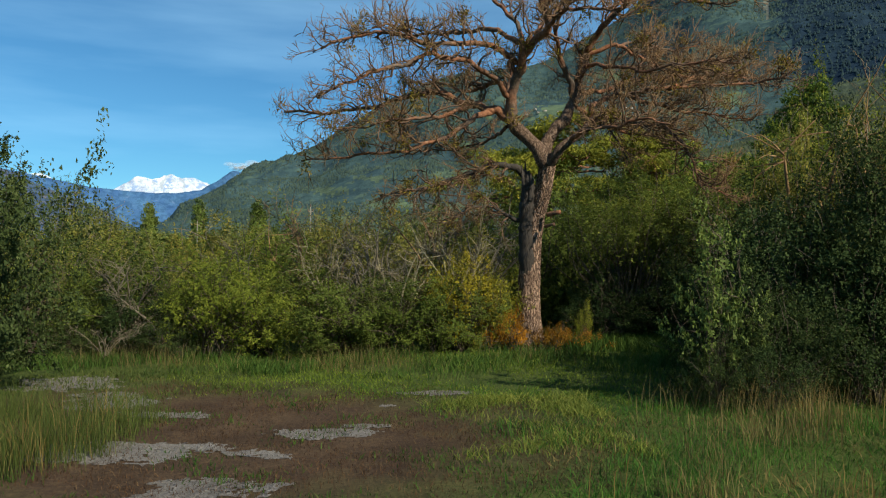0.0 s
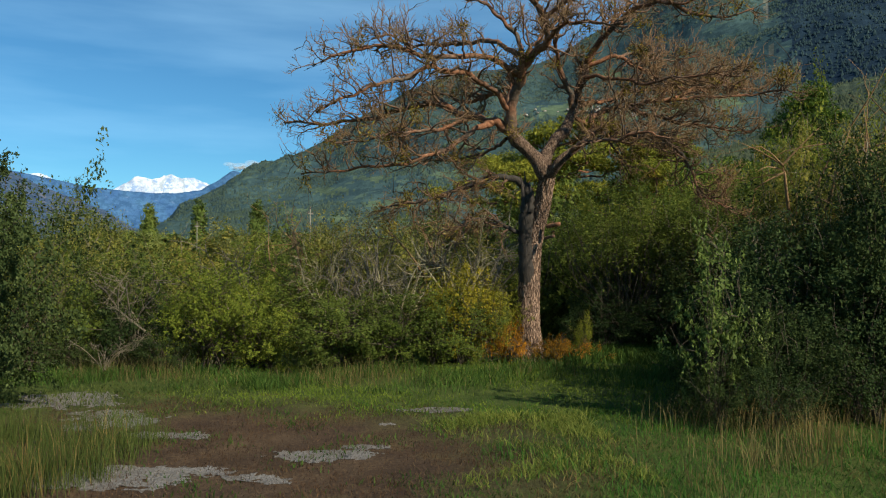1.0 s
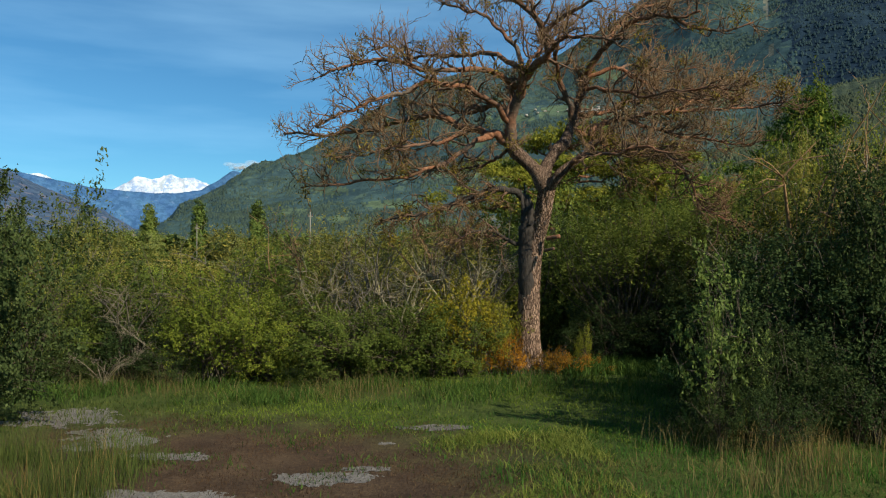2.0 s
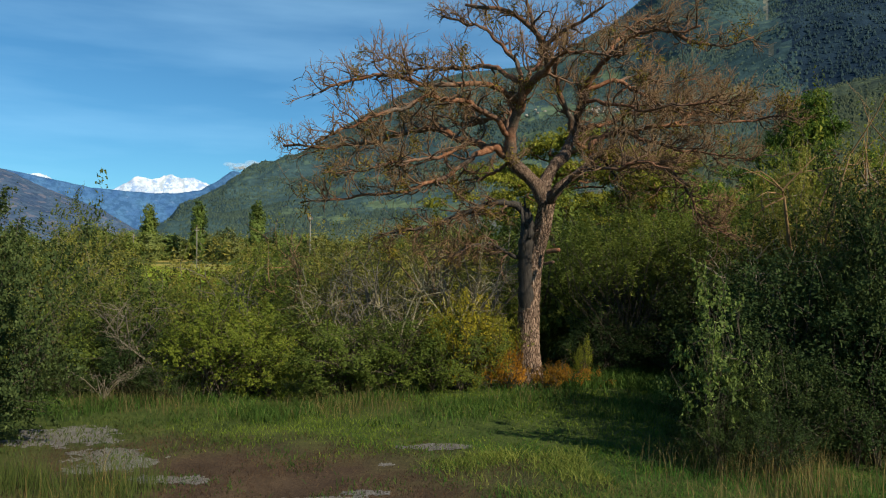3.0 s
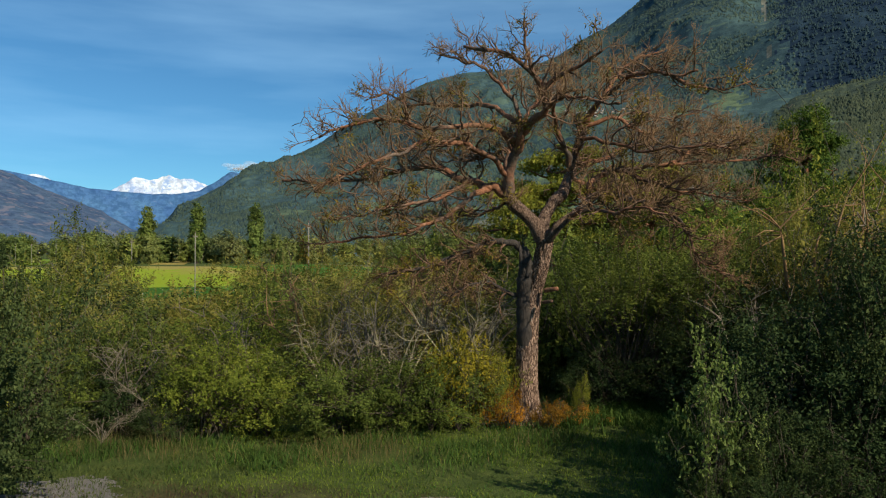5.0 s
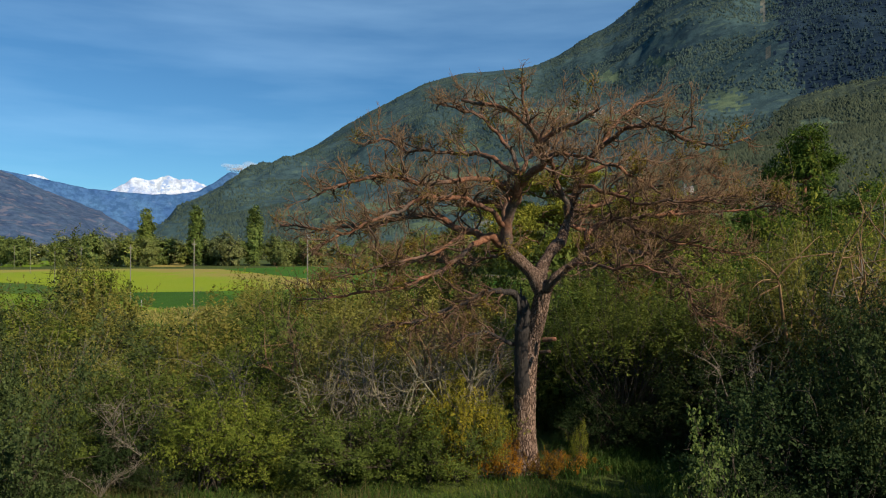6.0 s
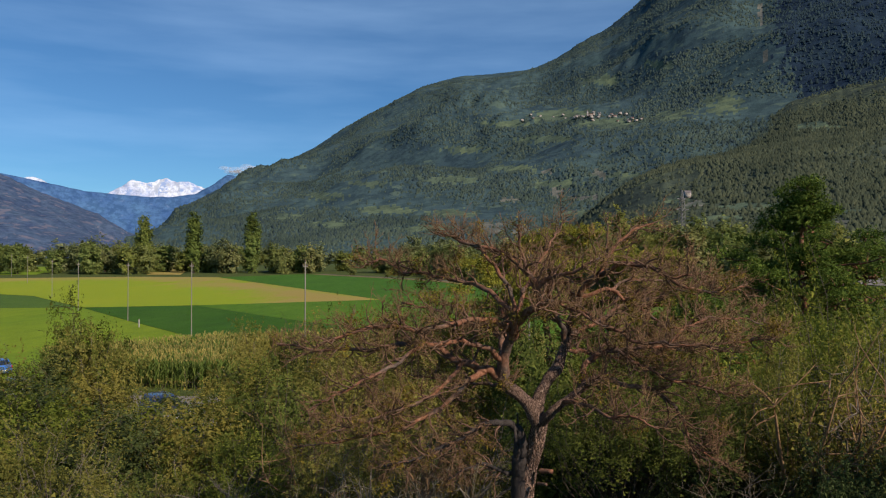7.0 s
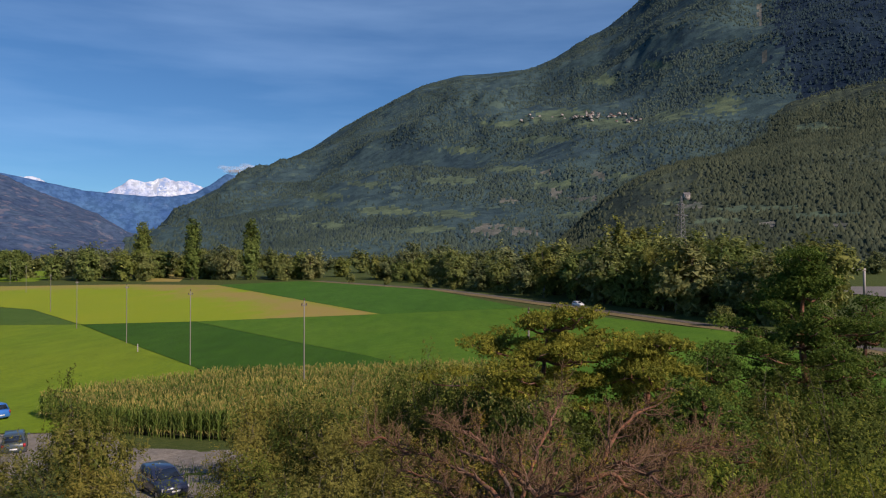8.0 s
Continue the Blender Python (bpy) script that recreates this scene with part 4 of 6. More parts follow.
limb(0.085, 0.03, 33, [(1.53, 13.90, 5.61), (1.77, 13.70, 5.87), (1.95, 13.50, 6.04), (1.87, 13.30, 6.35), (1.71, 13.20, 6.57), (1.45, 13.20, 6.88), (1.01, 13.30, 7.06), (0.43, 13.50, 7.22)], 0.18)  # leader right
limb(0.05, 0.02, 34, [(1.52, 13.80, 5.79), (1.44, 14.10, 6.30), (1.10, 14.50, 6.84), (0.78, 14.70, 7.19), (0.38, 14.80, 7.32), (-0.02, 14.80, 7.44)], 0.18)  # top left
limb(0.05, 0.018, 35, [(1.87, 13.30, 6.35), (2.12, 13.10, 6.55), (2.37, 12.80, 6.64), (2.68, 12.60, 6.78), (2.85, 12.50, 6.90)], 0.18)  # top right
limb(0.04, 0.015, 36, [(1.71, 13.20, 6.57), (1.59, 13.10, 6.93), (1.52, 13.00, 7.26), (1.47, 12.90, 7.50)], 0.18)  # top mid
limb(0.055, 0.02, 37, [(1.47, 13.90, 5.88), (1.08, 14.30, 6.22), (0.67, 14.80, 6.41), (0.29, 15.20, 6.45), (-0.26, 15.60, 6.60), (-0.65, 15.80, 6.58), (-1.13, 15.90, 6.85), (-1.55, 15.80, 6.77)], 0.18)  # left a
limb(0.065, 0.02, 38, [(1.43, 14.00, 5.52), (1.11, 13.80, 5.70), (0.85, 13.60, 5.74), (0.34, 13.30, 5.70), (-0.32, 13.00, 5.59), (-0.74, 12.80, 5.70), (-1.19, 12.60, 5.66), (-1.67, 12.50, 5.54), (-2.09, 12.40, 5.33)], 0.18)  # left b
limb(0.06, 0.02, 39, [(1.36, 14.30, 4.85), (1.10, 14.00, 5.07), (0.75, 13.60, 5.29), (0.40, 13.30, 5.36), (0.03, 13.00, 5.36), (-0.35, 12.70, 5.30), (-0.72, 12.40, 5.04), (-1.24, 12.10, 4.83), (-1.69, 12.00, 4.60), (-2.05, 11.90, 4.40)], 0.18)  # left c
limb(0.1, 0.025, 40, [(1.32, 14.40, 4.51), (1.04, 14.40, 4.66), (0.85, 14.40, 4.71), (0.54, 14.50, 4.81), (0.13, 14.70, 5.02), (-0.34, 14.90, 5.16), (-0.84, 15.10, 5.07), (-1.46, 15.40, 4.97), (-2.22, 15.70, 4.91), (-2.92, 15.90, 4.94), (-3.52, 16.10, 4.99)], 0.18)  # left limb
limb(0.065, 0.015, 41, [(0.97, 14.40, 4.64), (0.70, 14.20, 4.53), (0.49, 14.00, 4.38), (0.20, 13.80, 4.12), (-0.13, 13.60, 3.95), (-0.63, 13.40, 3.75), (-1.35, 13.20, 3.63), (-1.95, 13.10, 3.56), (-2.54, 13.00, 3.49)], 0.18)  # left low
limb(0.1, 0.07, 42, [(1.29, 14.40, 4.48), (1.33, 14.60, 4.78), (1.38, 14.80, 5.15), (1.45, 15.00, 5.53), (1.40, 15.20, 5.85)], 0.5)  # stub up
limb(0.06, 0.02, 43, [(1.38, 14.80, 5.24), (1.06, 15.40, 5.47), (0.60, 16.00, 5.42), (-0.02, 16.60, 5.73), (-0.81, 17.00, 5.86)], 0.18)  # back left
limb(0.15, 0.09, 44, [(2.08, 14.50, 3.60), (2.05, 14.60, 3.87), (2.22, 14.80, 4.28), (2.55, 15.10, 4.66), (2.76, 15.30, 5.09), (2.82, 15.40, 5.35), (2.98, 15.40, 5.81), (3.04, 15.40, 6.12)], 0.5, 1.0, OLD_LIMB)  # right scaffold
limb(0.075, 0.02, 45, [(3.04, 15.40, 6.10), (3.21, 15.10, 6.42), (3.35, 14.70, 6.56), (3.65, 14.10, 6.78), (3.89, 13.60, 6.77), (4.19, 13.10, 6.58), (4.56, 12.80, 6.60)], 0.18)  # right top
limb(0.05, 0.018, 46, [(3.35, 14.70, 6.56), (3.51, 14.90, 6.87), (3.85, 15.10, 7.24), (4.26, 15.30, 7.54), (4.65, 15.40, 7.65)], 0.18)  # right top b
limb(0.08, 0.03, 47, [(2.76, 15.30, 5.09), (2.67, 15.20, 5.38), (2.59, 15.10, 5.60), (2.34, 14.80, 6.01), (2.26, 14.50, 6.29), (2.35, 14.20, 6.60)], 0.18)  # right twin
limb(0.05, 0.018, 48, [(3.04, 15.40, 6.07), (3.67, 15.30, 6.22), (4.00, 15.20, 6.03), (4.37, 15.10, 5.78), (4.99, 14.90, 5.45), (5.50, 14.80, 5.38)], 0.18)  # right mid
limb(0.11, 0.06, 49, [(2.08, 14.50, 3.60), (2.26, 14.30, 3.80), (2.51, 14.20, 4.07), (2.80, 14.20, 4.29), (3.04, 14.20, 4.49), (3.35, 14.20, 4.53)], 0.6, 1.0, OLD_LIMB)  # right limb
limb(0.055, 0.015, 50, [(3.35, 14.20, 4.53), (3.73, 14.20, 4.42), (4.17, 14.20, 4.34), (4.51, 14.20, 4.15), (4.78, 14.20, 3.87), (4.92, 14.20, 3.57), (4.97, 14.20, 3.27), (5.24, 14.10, 3.09), (5.64, 14.00, 2.91)], 0.15, 1.5)  # right arm
limb(0.065, 0.015, 51, [(2.91, 14.20, 4.40), (2.96, 14.40, 4.75), (3.33, 14.60, 4.98), (3.67, 14.60, 5.04), (4.15, 14.50, 5.10), (4.60, 14.40, 5.14), (5.43, 14.40, 5.18), (6.36, 14.40, 5.26), (6.76, 14.30, 5.30)], 0.15, 1.5)  # right long
limb(0.05, 0.015, 52, [(2.82, 15.40, 5.29), (3.46, 16.00, 5.42), (4.24, 16.60, 5.80), (5.00, 17.00, 5.93), (5.76, 17.30, 6.18), (6.47, 17.40, 6.27), (7.18, 17.50, 6.15)], 0.15, 1.5)  # right back
limb(0.05, 0.015, 53, [(2.51, 14.20, 4.07), (2.73, 13.60, 4.18), (3.01, 13.00, 4.08), (3.38, 12.50, 4.13), (3.78, 12.20, 4.01)], 0.18)  # right front
limb(0.08, 0.02, 54, [(1.66, 14.70, 3.42), (1.40, 14.60, 3.59), (1.11, 14.50, 3.60), (0.76, 14.30, 3.50), (0.42, 14.10, 3.35), (-0.02, 13.90, 3.18), (-0.50, 13.80, 3.05), (-0.98, 13.70, 2.96)], 0.2, 1.7, DARK_BARK, -0.03)  # low left
limb(0.05, 0.02, 55, [(1.61, 14.80, 2.50), (1.29, 14.70, 2.60), (0.94, 14.50, 2.77), (0.59, 14.30, 2.76), (0.20, 14.20, 2.52)], 0.2, 1.7, DARK_BARK, -0.03)  # low left b
limb(0.05, 0.018, 56, [(1.95, 13.50, 6.04), (2.05, 13.00, 6.10), (2.27, 12.50, 6.07), (2.60, 12.00, 5.86), (2.87, 11.60, 5.76)], 0.18)  # front top
limb(0.05, 0.018, 57, [(1.52, 13.80, 5.79), (1.80, 14.60, 6.25), (2.19, 15.40, 6.79), (2.59, 16.00, 7.31), (2.93, 16.50, 7.77)], 0.18)  # back top
limb(0.045, 0.012, 80, [(0.54, 14.50, 4.81), (0.20, 13.80, 4.52), (-0.22, 13.20, 4.30), (-0.71, 12.80, 4.21), (-1.28, 12.50, 4.03), (-1.83, 12.30, 3.92)], 0.18)  # left middle
limb(0.04, 0.012, 81, [(1.28, 14.50, 4.37), (1.04, 15.20, 4.26), (0.60, 15.90, 4.20), (-0.02, 16.40, 4.17), (-0.80, 16.80, 4.26)], 0.18)  # left back low
limb(0.05, 0.012, 82, [(2.76, 15.30, 4.98), (3.34, 16.00, 4.82), (4.11, 16.60, 4.64), (5.00, 17.00, 4.61), (5.99, 17.20, 4.83)], 0.15, 1.5)  # right low back
limb(0.045, 0.012, 83, [(3.67, 14.60, 5.04), (4.06, 14.20, 4.78), (4.52, 13.90, 4.58), (5.09, 13.70, 4.45), (5.75, 13.50, 4.33)], 0.15, 1.5)  # right middle b
limb(0.03, 0.01, 84, [(3.04, 14.20, 4.49), (3.34, 14.40, 4.25), (3.59, 14.50, 3.92), (3.72, 14.50, 3.64)], 0.25, 1.0, DARK_BARK, -0.05)  # right droop
limb(0.045, 0.012, 85, [(2.98, 15.40, 5.81), (3.33, 14.60, 5.63), (3.76, 13.90, 5.34), (4.25, 13.40, 5.31), (4.77, 13.10, 5.31), (5.30, 12.90, 5.22)], 0.18)  # right middle c
limb(0.045, 0.012, 86, [(4.60, 14.40, 5.14), (5.10, 14.90, 5.42), (5.70, 15.30, 5.60), (6.40, 15.50, 5.62), (7.20, 15.60, 5.45)], 0.15)  # right long b
limb(0.04, 0.012, 87, [(4.19, 13.10, 6.58), (4.60, 13.00, 6.35), (5.00, 12.90, 6.28), (5.50, 12.80, 6.40)], 0.15)  # right top c
limb(0.04, 0.012, 88, [(3.67, 15.30, 6.22), (4.30, 15.80, 6.45), (5.00, 16.20, 6.40), (5.80, 16.40, 6.55)], 0.15)  # right mid b
part("twig_mass", pine_twigs, DEAD_TWIG, pine, "fine dead reddish-brown twigs")
tagged(pine.children[-1], kind="stuff")


def pine_trunk(pts, r0, r1):
    """The trunk, with a root flare and deep upright furrows between plates of bark."""
    rings, sides = 90, 56
    line = smooth_line(pts, rings)
    s = Soup()
    d = np.gradient(line, axis=0)
    d /= np.linalg.norm(d, axis=1)[:, None]
    a = np.cross(d, [0, 1, 0])
    a /= np.linalg.norm(a, axis=1)[:, None]
    b = np.cross(d, a)
    f = np.linspace(0, 1, rings)
    rad = r0 + (r1 - r0) * f**0.8 + 0.16 * np.exp(-f * 14)
    v = np.zeros((rings, sides, 3))
    for i in range(rings):
        for j in range(sides):
            th = 2 * math.pi * j / sides
            p = Vector((math.cos(th) * 4.2, math.sin(th) * 4.2, line[i][2] * 1.9))
            plate = noise.voronoi(p)[0]
            furrow = min(0.28, plate[1] - plate[0]) / 0.28
            big = noise.noise(Vector((math.cos(th), math.sin(th), line[i][2] * 0.7)))
            v[i, j] = line[i] + (a[i] * math.cos(th) + b[i] * math.sin(th)) * (rad[i] * (1 + 0.1 * big) + 0.03 * furrow - 0.025)
    i, j = np.meshgrid(np.arange(rings - 1), np.arange(sides), indexing="ij")
    jn = (j + 1) % sides
    s.add(v, np.stack([i * sides + j, i * sides + jn, (i + 1) * sides + jn, (i + 1) * sides + j], -1))
    return part("trunk", s, BARK, pine, "thick furrowed grey-brown bark")


pine_trunk([(1.74, 14.95, -0.15), (1.76, 14.95, 0.17), (1.75, 14.95, 0.64), (1.77, 14.92, 1.34), (1.81, 14.90, 1.98), (1.91, 14.85, 2.62), (2.02, 14.70, 3.13), (2.09, 14.50, 3.62)], 0.30, 0.155)
dead = Soup()
stem = smooth_line([(1.72, 14.84, 1.5), (1.68, 14.76, 2.3), (1.69, 14.70, 2.8), (1.73, 14.66, 3.2), (1.7, 14.66, 3.5)], 30)
dead.tube(stem, np.interp(np.linspace(0, 1, 30), [0, 0.4, 0.75, 1], [0.17, 0.15, 0.13, 0.05]) * np.random.default_rng(3).uniform(0.82, 1.15, 30), 11)
for k, (dx, dy, top) in enumerate(((-0.08, -0.05, 3.62), (0.05, -0.1, 3.45), (-0.02, 0.06, 3.75))):
    dead.tube([(1.70 + dx, 14.67 + dy, 2.9), (1.71 + dx * 1.1, 14.66 + dy, 3.25), (1.69 + dx * 1.4, 14.66 + dy, top)], [0.06, 0.045, 0.008], 6)
part("dead_stem", dead, DARK_BARK, pine, "blackened dead stem beside the living trunk", True)
for a, b, r in (((2.1, 14.6, 2.62), (2.32, 14.4, 2.66), 0.05), ((2.05, 14.55, 2.38), (2.2, 14.35, 2.42), 0.035)):
    s = Soup()
    s.tube(smooth_line([a, (Vector(a) + Vector(b)) / 2, b], 5), [r, r * 0.95, r * 0.9, r * 0.9, r * 0.8], 9)
    part("stub", s, LIMB, pine, "sawn pale branch stub")
g = np.random.default_rng(21)
s = Soup()
for k in range(150):
    c = pine_tufts[g.integers(0, len(pine_tufts))]
    s.leaves(c + g.normal(size=(60, 3)) * 0.085, 0.1, 0.02, None, 0.5)
tagged(part("needles", s, NEEDLE_OCHRE, pine, "last bronze-green needles and mistletoe"), kind="stuff")


# ---- living pines ----


def living_pine(x, y, h, wide, bare, needles, leaf, label, seed, tiers=9, taper=0.85):
    ob = new("pine_tree")
    ob.matrix_basis = pose(x, y, float(lie(x, y)) - 0.05)
    g = np.random.default_rng(seed)
    t, br = Soup(), Soup()
    line = smooth_line([(0, 0, 0), (0.2, 0, h * 0.35), (-0.15, 0.1, h * 0.7), (0.05, 0, h * 0.97)], 16)
    t.tube(line, np.linspace(0.028 * h, 0.05, 16), 9)
    part("trunk", t, LIMB, ob, smooth=True)
    pads, wide_of = [], []
    for k in range(tiers):
        f = bare + (1 - bare) * (k / (tiers - 1)) ** 0.9
        span = wide * (0.55 + 0.45 * math.sin(math.pi * min(1, (f - bare) / (1 - bare) * 0.75 + 0.25))) * (1.06 - taper * max(0, (f - 0.72) / 0.28))
        for j in range(6 if k < tiers - 1 else 4):
            th = k * 2.4 + j * 1.05 + g.uniform(-0.4, 0.4)
            ln = span * g.uniform(0.45, 1.2)
            a = line[int(f * 15)]
            e = a + np.array([math.cos(th) * ln, math.sin(th) * ln, g.uniform(-0.02, 0.16) * h * 0.5])
            sub = smooth_line([a, a * 0.55 + e * 0.45 + [g.normal(0, 0.2), g.normal(0, 0.2), -0.2], e], 9)
            sub[1:-1] += g.normal(size=(7, 3)) * 0.05
            br.tube(sub, np.linspace(0.08, 0.025, 9), 5)
            for q, size in ((3, 0.55), (5, 0.65), (7, 0.75), (8, 0.8)):
                c = sub[q] + g.normal(size=3) * [0.45, 0.45, 0.15] + [0, 0, 0.22]
                br.tube([sub[q], c], [0.03, 0.015], 3)
                pads.append(c)
                wide_of.append(size * g.uniform(0.65, 1.3) * (0.55 + wide / 9))
    tagged(part("bough_frame", br, LIMB, ob, smooth=True), kind="stuff")
    pads, wide_of = np.array(pads), np.array(wide_of)
    # tufts of needles on domed pads, and a closer, darker heart inside each
    tufts = needles // 6
    idx = g.choice(len(pads), tufts, p=wide_of**2 / (wide_of**2).sum())
    out = g.normal(size=(tufts, 3)) + [0, 0, 0.45]
    out /= np.linalg.norm(out, axis=1)[:, None]
    out[:, 2] = np.where(out[:, 2] < 0, out[:, 2] * 0.35, out[:, 2])
    lump = 1 + 0.3 * np.sin(out[:, 0] * 8 + idx) * np.sin(out[:, 1] * 7 + idx * 2.0)
    c = pads[idx] + out * (wide_of[idx] * lump * g.uniform(0.55, 1.0, tufts))[:, None] * [1, 1, 0.5]
    own = np.repeat(np.arange(tufts), 8)
    way = out[own] * 0.9 + g.normal(size=(len(own), 3)) * 0.75 + [0, 0, 0.3]
    way /= np.linalg.norm(way, axis=1)[:, None]
    n = Soup()
    n.leaves(c[own] + way * 0.08, 0.18, 0.036, out[own], 0.3, simple=True, along=way * 1.8)
    idx = g.integers(0, len(pads), needles // 5)
    q = pads[idx] + g.normal(size=(len(idx), 3)) * wide_of[idx][:, None] * [0.42, 0.42, 0.16]
    n.leaves(q, 0.2, 0.1, None, 0.2, simple=True)
    tagged(part("needles", n, leaf, ob), kind="stuff")
    return tagged(ob, label, "tree", "living pines")


living_pine(20.3, 40.0, 12.3, 4.5, 0.12, 105000, NEEDLE, "tall dense living pine with dark needles", 1, 13)
living_pine(25.0, 42.0, 10.0, 3.6, 0.15, 20000, NEEDLE, "smaller living pine beside a tall one", 2)
living_pine(5.3, 35.0, 9.2, 4.2, 0.62, 40000, NEEDLE_BRONZE, "broad flat-topped living pine with bronze tips", 3, 5, 0.3)
living_pine(9.9, 33.5, 8.4, 3.0, 0.5, 30000, NEEDLE_BRONZE, "gnarled living pine with an orange trunk", 4, 5, 0.35)
living_pine(10.9, 29.5, 6.2, 2.6, 0.25, 20000, NEEDLE, "low bluish-green living pine", 5, 7)
living_pine(14.4, 38.0, 7.4, 3.0, 0.1, 20000, NEEDLE, "young living pine with a pointed top", 6, 8)

# ---- grass ----


def grass(name, x, y, tall, wide, material, label, lean=0.35):
    n = len(x)
    z = lie(x, y) - 0.01
    base = np.stack([x, y, z], -1)
    th = rng.uniform(0, 2 * math.pi, n)
    h = tall * rng.uniform(0.45, 1.25, n)
    d = np.stack([np.cos(th), np.sin(th), 0 * th], -1) * (h * lean * rng.uniform(0.1, 1.4, n))[:, None]
    ph = rng.uniform(0, 2 * math.pi, n)
    sd = np.stack([np.cos(ph), np.sin(ph), 0 * ph], -1) * wide * 0.5
    up = np.stack([0 * h, 0 * h, h], -1)
    m, t = base + d * 0.35 + up * 0.6, base + d + up * 0.97
    k = np.arange(n)[:, None] * 5
    s = Soup()
    s.add(np.stack([base - sd, base + sd, m + sd * 0.75, m - sd * 0.75, t], 1), k + [0, 1, 2, 3], k + [3, 2, 4])
    return tagged(new(name, s.mesh(name, material)), label, "grass", kind="stuff")


def clumped(n, x0, x1, y0, y1, scale, cut, seed):
    """Places that gather in clumps and thin out between them."""
    g = np.random.default_rng(seed)
    x, y = g.uniform(x0, x1, n * 4), g.uniform(y0, y1, n * 4)
    v = np.sin(x * scale + 2.1 * np.sin(y * scale * 0.7 + seed)) + np.sin(y * scale * 1.3 + 1.7 * np.sin(x * scale * 0.9)) + g.normal(0, 0.7, n * 4)
    rim = np.minimum(np.minimum(x - x0, x1 - x) / (0.3 * (x1 - x0)), np.minimum(y - y0, y1 - y) / (0.3 * (y1 - y0)))
    wave = 0.5 * np.sin(x * 4.3 + seed) * np.sin(y * 3.7 + 1.3 * np.sin(x * 2.9)) + 0.25 * g.normal(size=n * 4)
    keep = (v > cut) & (rim + 0.5 * wave > 0.22)
    return x[keep][:n], y[keep][:n]


def bare_place(x, y):
    """Where the trodden brown turf lies."""
    return ((x + 2.6) / 4.1) ** 2 + ((y - 7.6) / 2.9) ** 2


BLADE = leaf_material("grass_green", (0.026, 0.062, 0.014), (0.058, 0.115, 0.024), (0.13, 0.18, 0.045), 0.35, 0.8)
REED = leaf_material("reed_olive", (0.040, 0.060, 0.018), (0.088, 0.115, 0.032), (0.176, 0.187, 0.068), 0.3, 0.8)
BLADE_LIGHT = leaf_material("grass_light", (0.065, 0.12, 0.018), (0.13, 0.19, 0.028), (0.23, 0.27, 0.055), 0.35, 0.8)
WEED = leaf_material("weed_yellow", (0.110, 0.141, 0.029), (0.200, 0.231, 0.052), (0.310, 0.315, 0.089), 0.4, 1.2)
STRAW = leaf_material("grass_straw", (0.093, 0.073, 0.032), (0.170, 0.133, 0.059), (0.264, 0.215, 0.108), 0.25, 0.8)
LUSH = leaf_material("grass_lush", (0.029, 0.086, 0.018), (0.063, 0.159, 0.030), (0.135, 0.226, 0.050), 0.45, 0.8)
TURF = leaf_material("turf_brown", (0.035, 0.019, 0.013), (0.082, 0.044, 0.028), (0.148, 0.089, 0.048), 0.2, 0.6)

TURF_PALE = leaf_material("turf_pale", (0.084, 0.051, 0.032), (0.140, 0.088, 0.056), (0.203, 0.143, 0.084), 0.2, 0.6)

soft = np.random.default_rng(99)


def spared(x, y, lo, hi):
    """Keeps places by how far they lie from the bare turf, with a ragged edge."""
    w = bare_place(x, y) + 0.35 * np.sin(x * 3.1 + 2 * np.sin(y * 2.3)) + soft.normal(0, 0.25, len(x))
    keep = (w > lo) & (w < hi)
    return x[keep], y[keep]


x, y = spared(*clumped(36000, -1.6, 9.5, 2.0, 11.0, 2.3, -0.9, 1), 1.0, 99)
grass("grass", x, y, 0.07, 0.0085, LUSH, "rank green grass of the clearing", 1.6)
x, y = clumped(6500, 0.4, 9.0, 2.6, 9.4, 1.9, 0.5, 21)
grass("grass", x, y, 0.15, 0.008, LUSH, "tall green grass tufts", 0.8)
x, y = spared(*clumped(7000, -0.5, 2.0, 6.4, 9.9, 1.6, -0.7, 2), 0.95, 99)
grass("weeds", x, y, 0.11, 0.009, WEED, "pale yellow-green weeds", 1.5)
x, y = spared(*clumped(28000, -4.6, 9, 8.6, 14.6, 1.1, -0.8, 3), 0.9, 99)
grass("grass", x, y, 0.055, 0.013, BLADE_LIGHT, "short bright green grass of the clearing", 0.8)
x, y = spared(*clumped(12000, -10, -1.4, 8.6, 14.4, 1.6, -0.6, 33), 0.9, 99)
grass("grass", x, y, 0.08, 0.012, REED, "dull olive grass beside the track", 1.0)
x, y = clumped(600, -7.0, 0.5, 11.9, 13.4, 1.7, 0.7, 34)
grass("straw_grass", x, y, 0.42, 0.006, STRAW, "tall dry grass at the foot of the bushes", 0.6)
x, y = spared(*clumped(5000, -6.5, 2.2, 4.2, 10.2, 2.2, 0.5, 35), -9, 1.2)
grass("turf", x, y, 0.05, 0.004, TURF_PALE, "pale dry blades in the brown turf", 1.2)
x, y = clumped(450, 2.9, 6.2, 6.9, 8.9, 2.3, 0.9, 36)
grass("straw_grass", x, y, 0.5, 0.007, STRAW, "tall straw-coloured grass before the bushes", 0.5)
x, y = clumped(9000, -9, 8, 11.2, 14.8, 2.0, 0.2, 4)
grass("grass", x, y, 0.2, 0.012, BLADE, "longer grass along the foot of the bushes", 0.9)
x, y = spared(*clumped(46000, -9, 5, 2.6, 12.2, 2.6, -0.6, 5), -9, 1.25)
grass("turf", x, y, 0.05, 0.0065, TURF, "short reddish-brown dry turf", 0.9)
x, y = clumped(6000, -6.5, 1.8, 3.6, 10.5, 3.1, 0.9, 6)
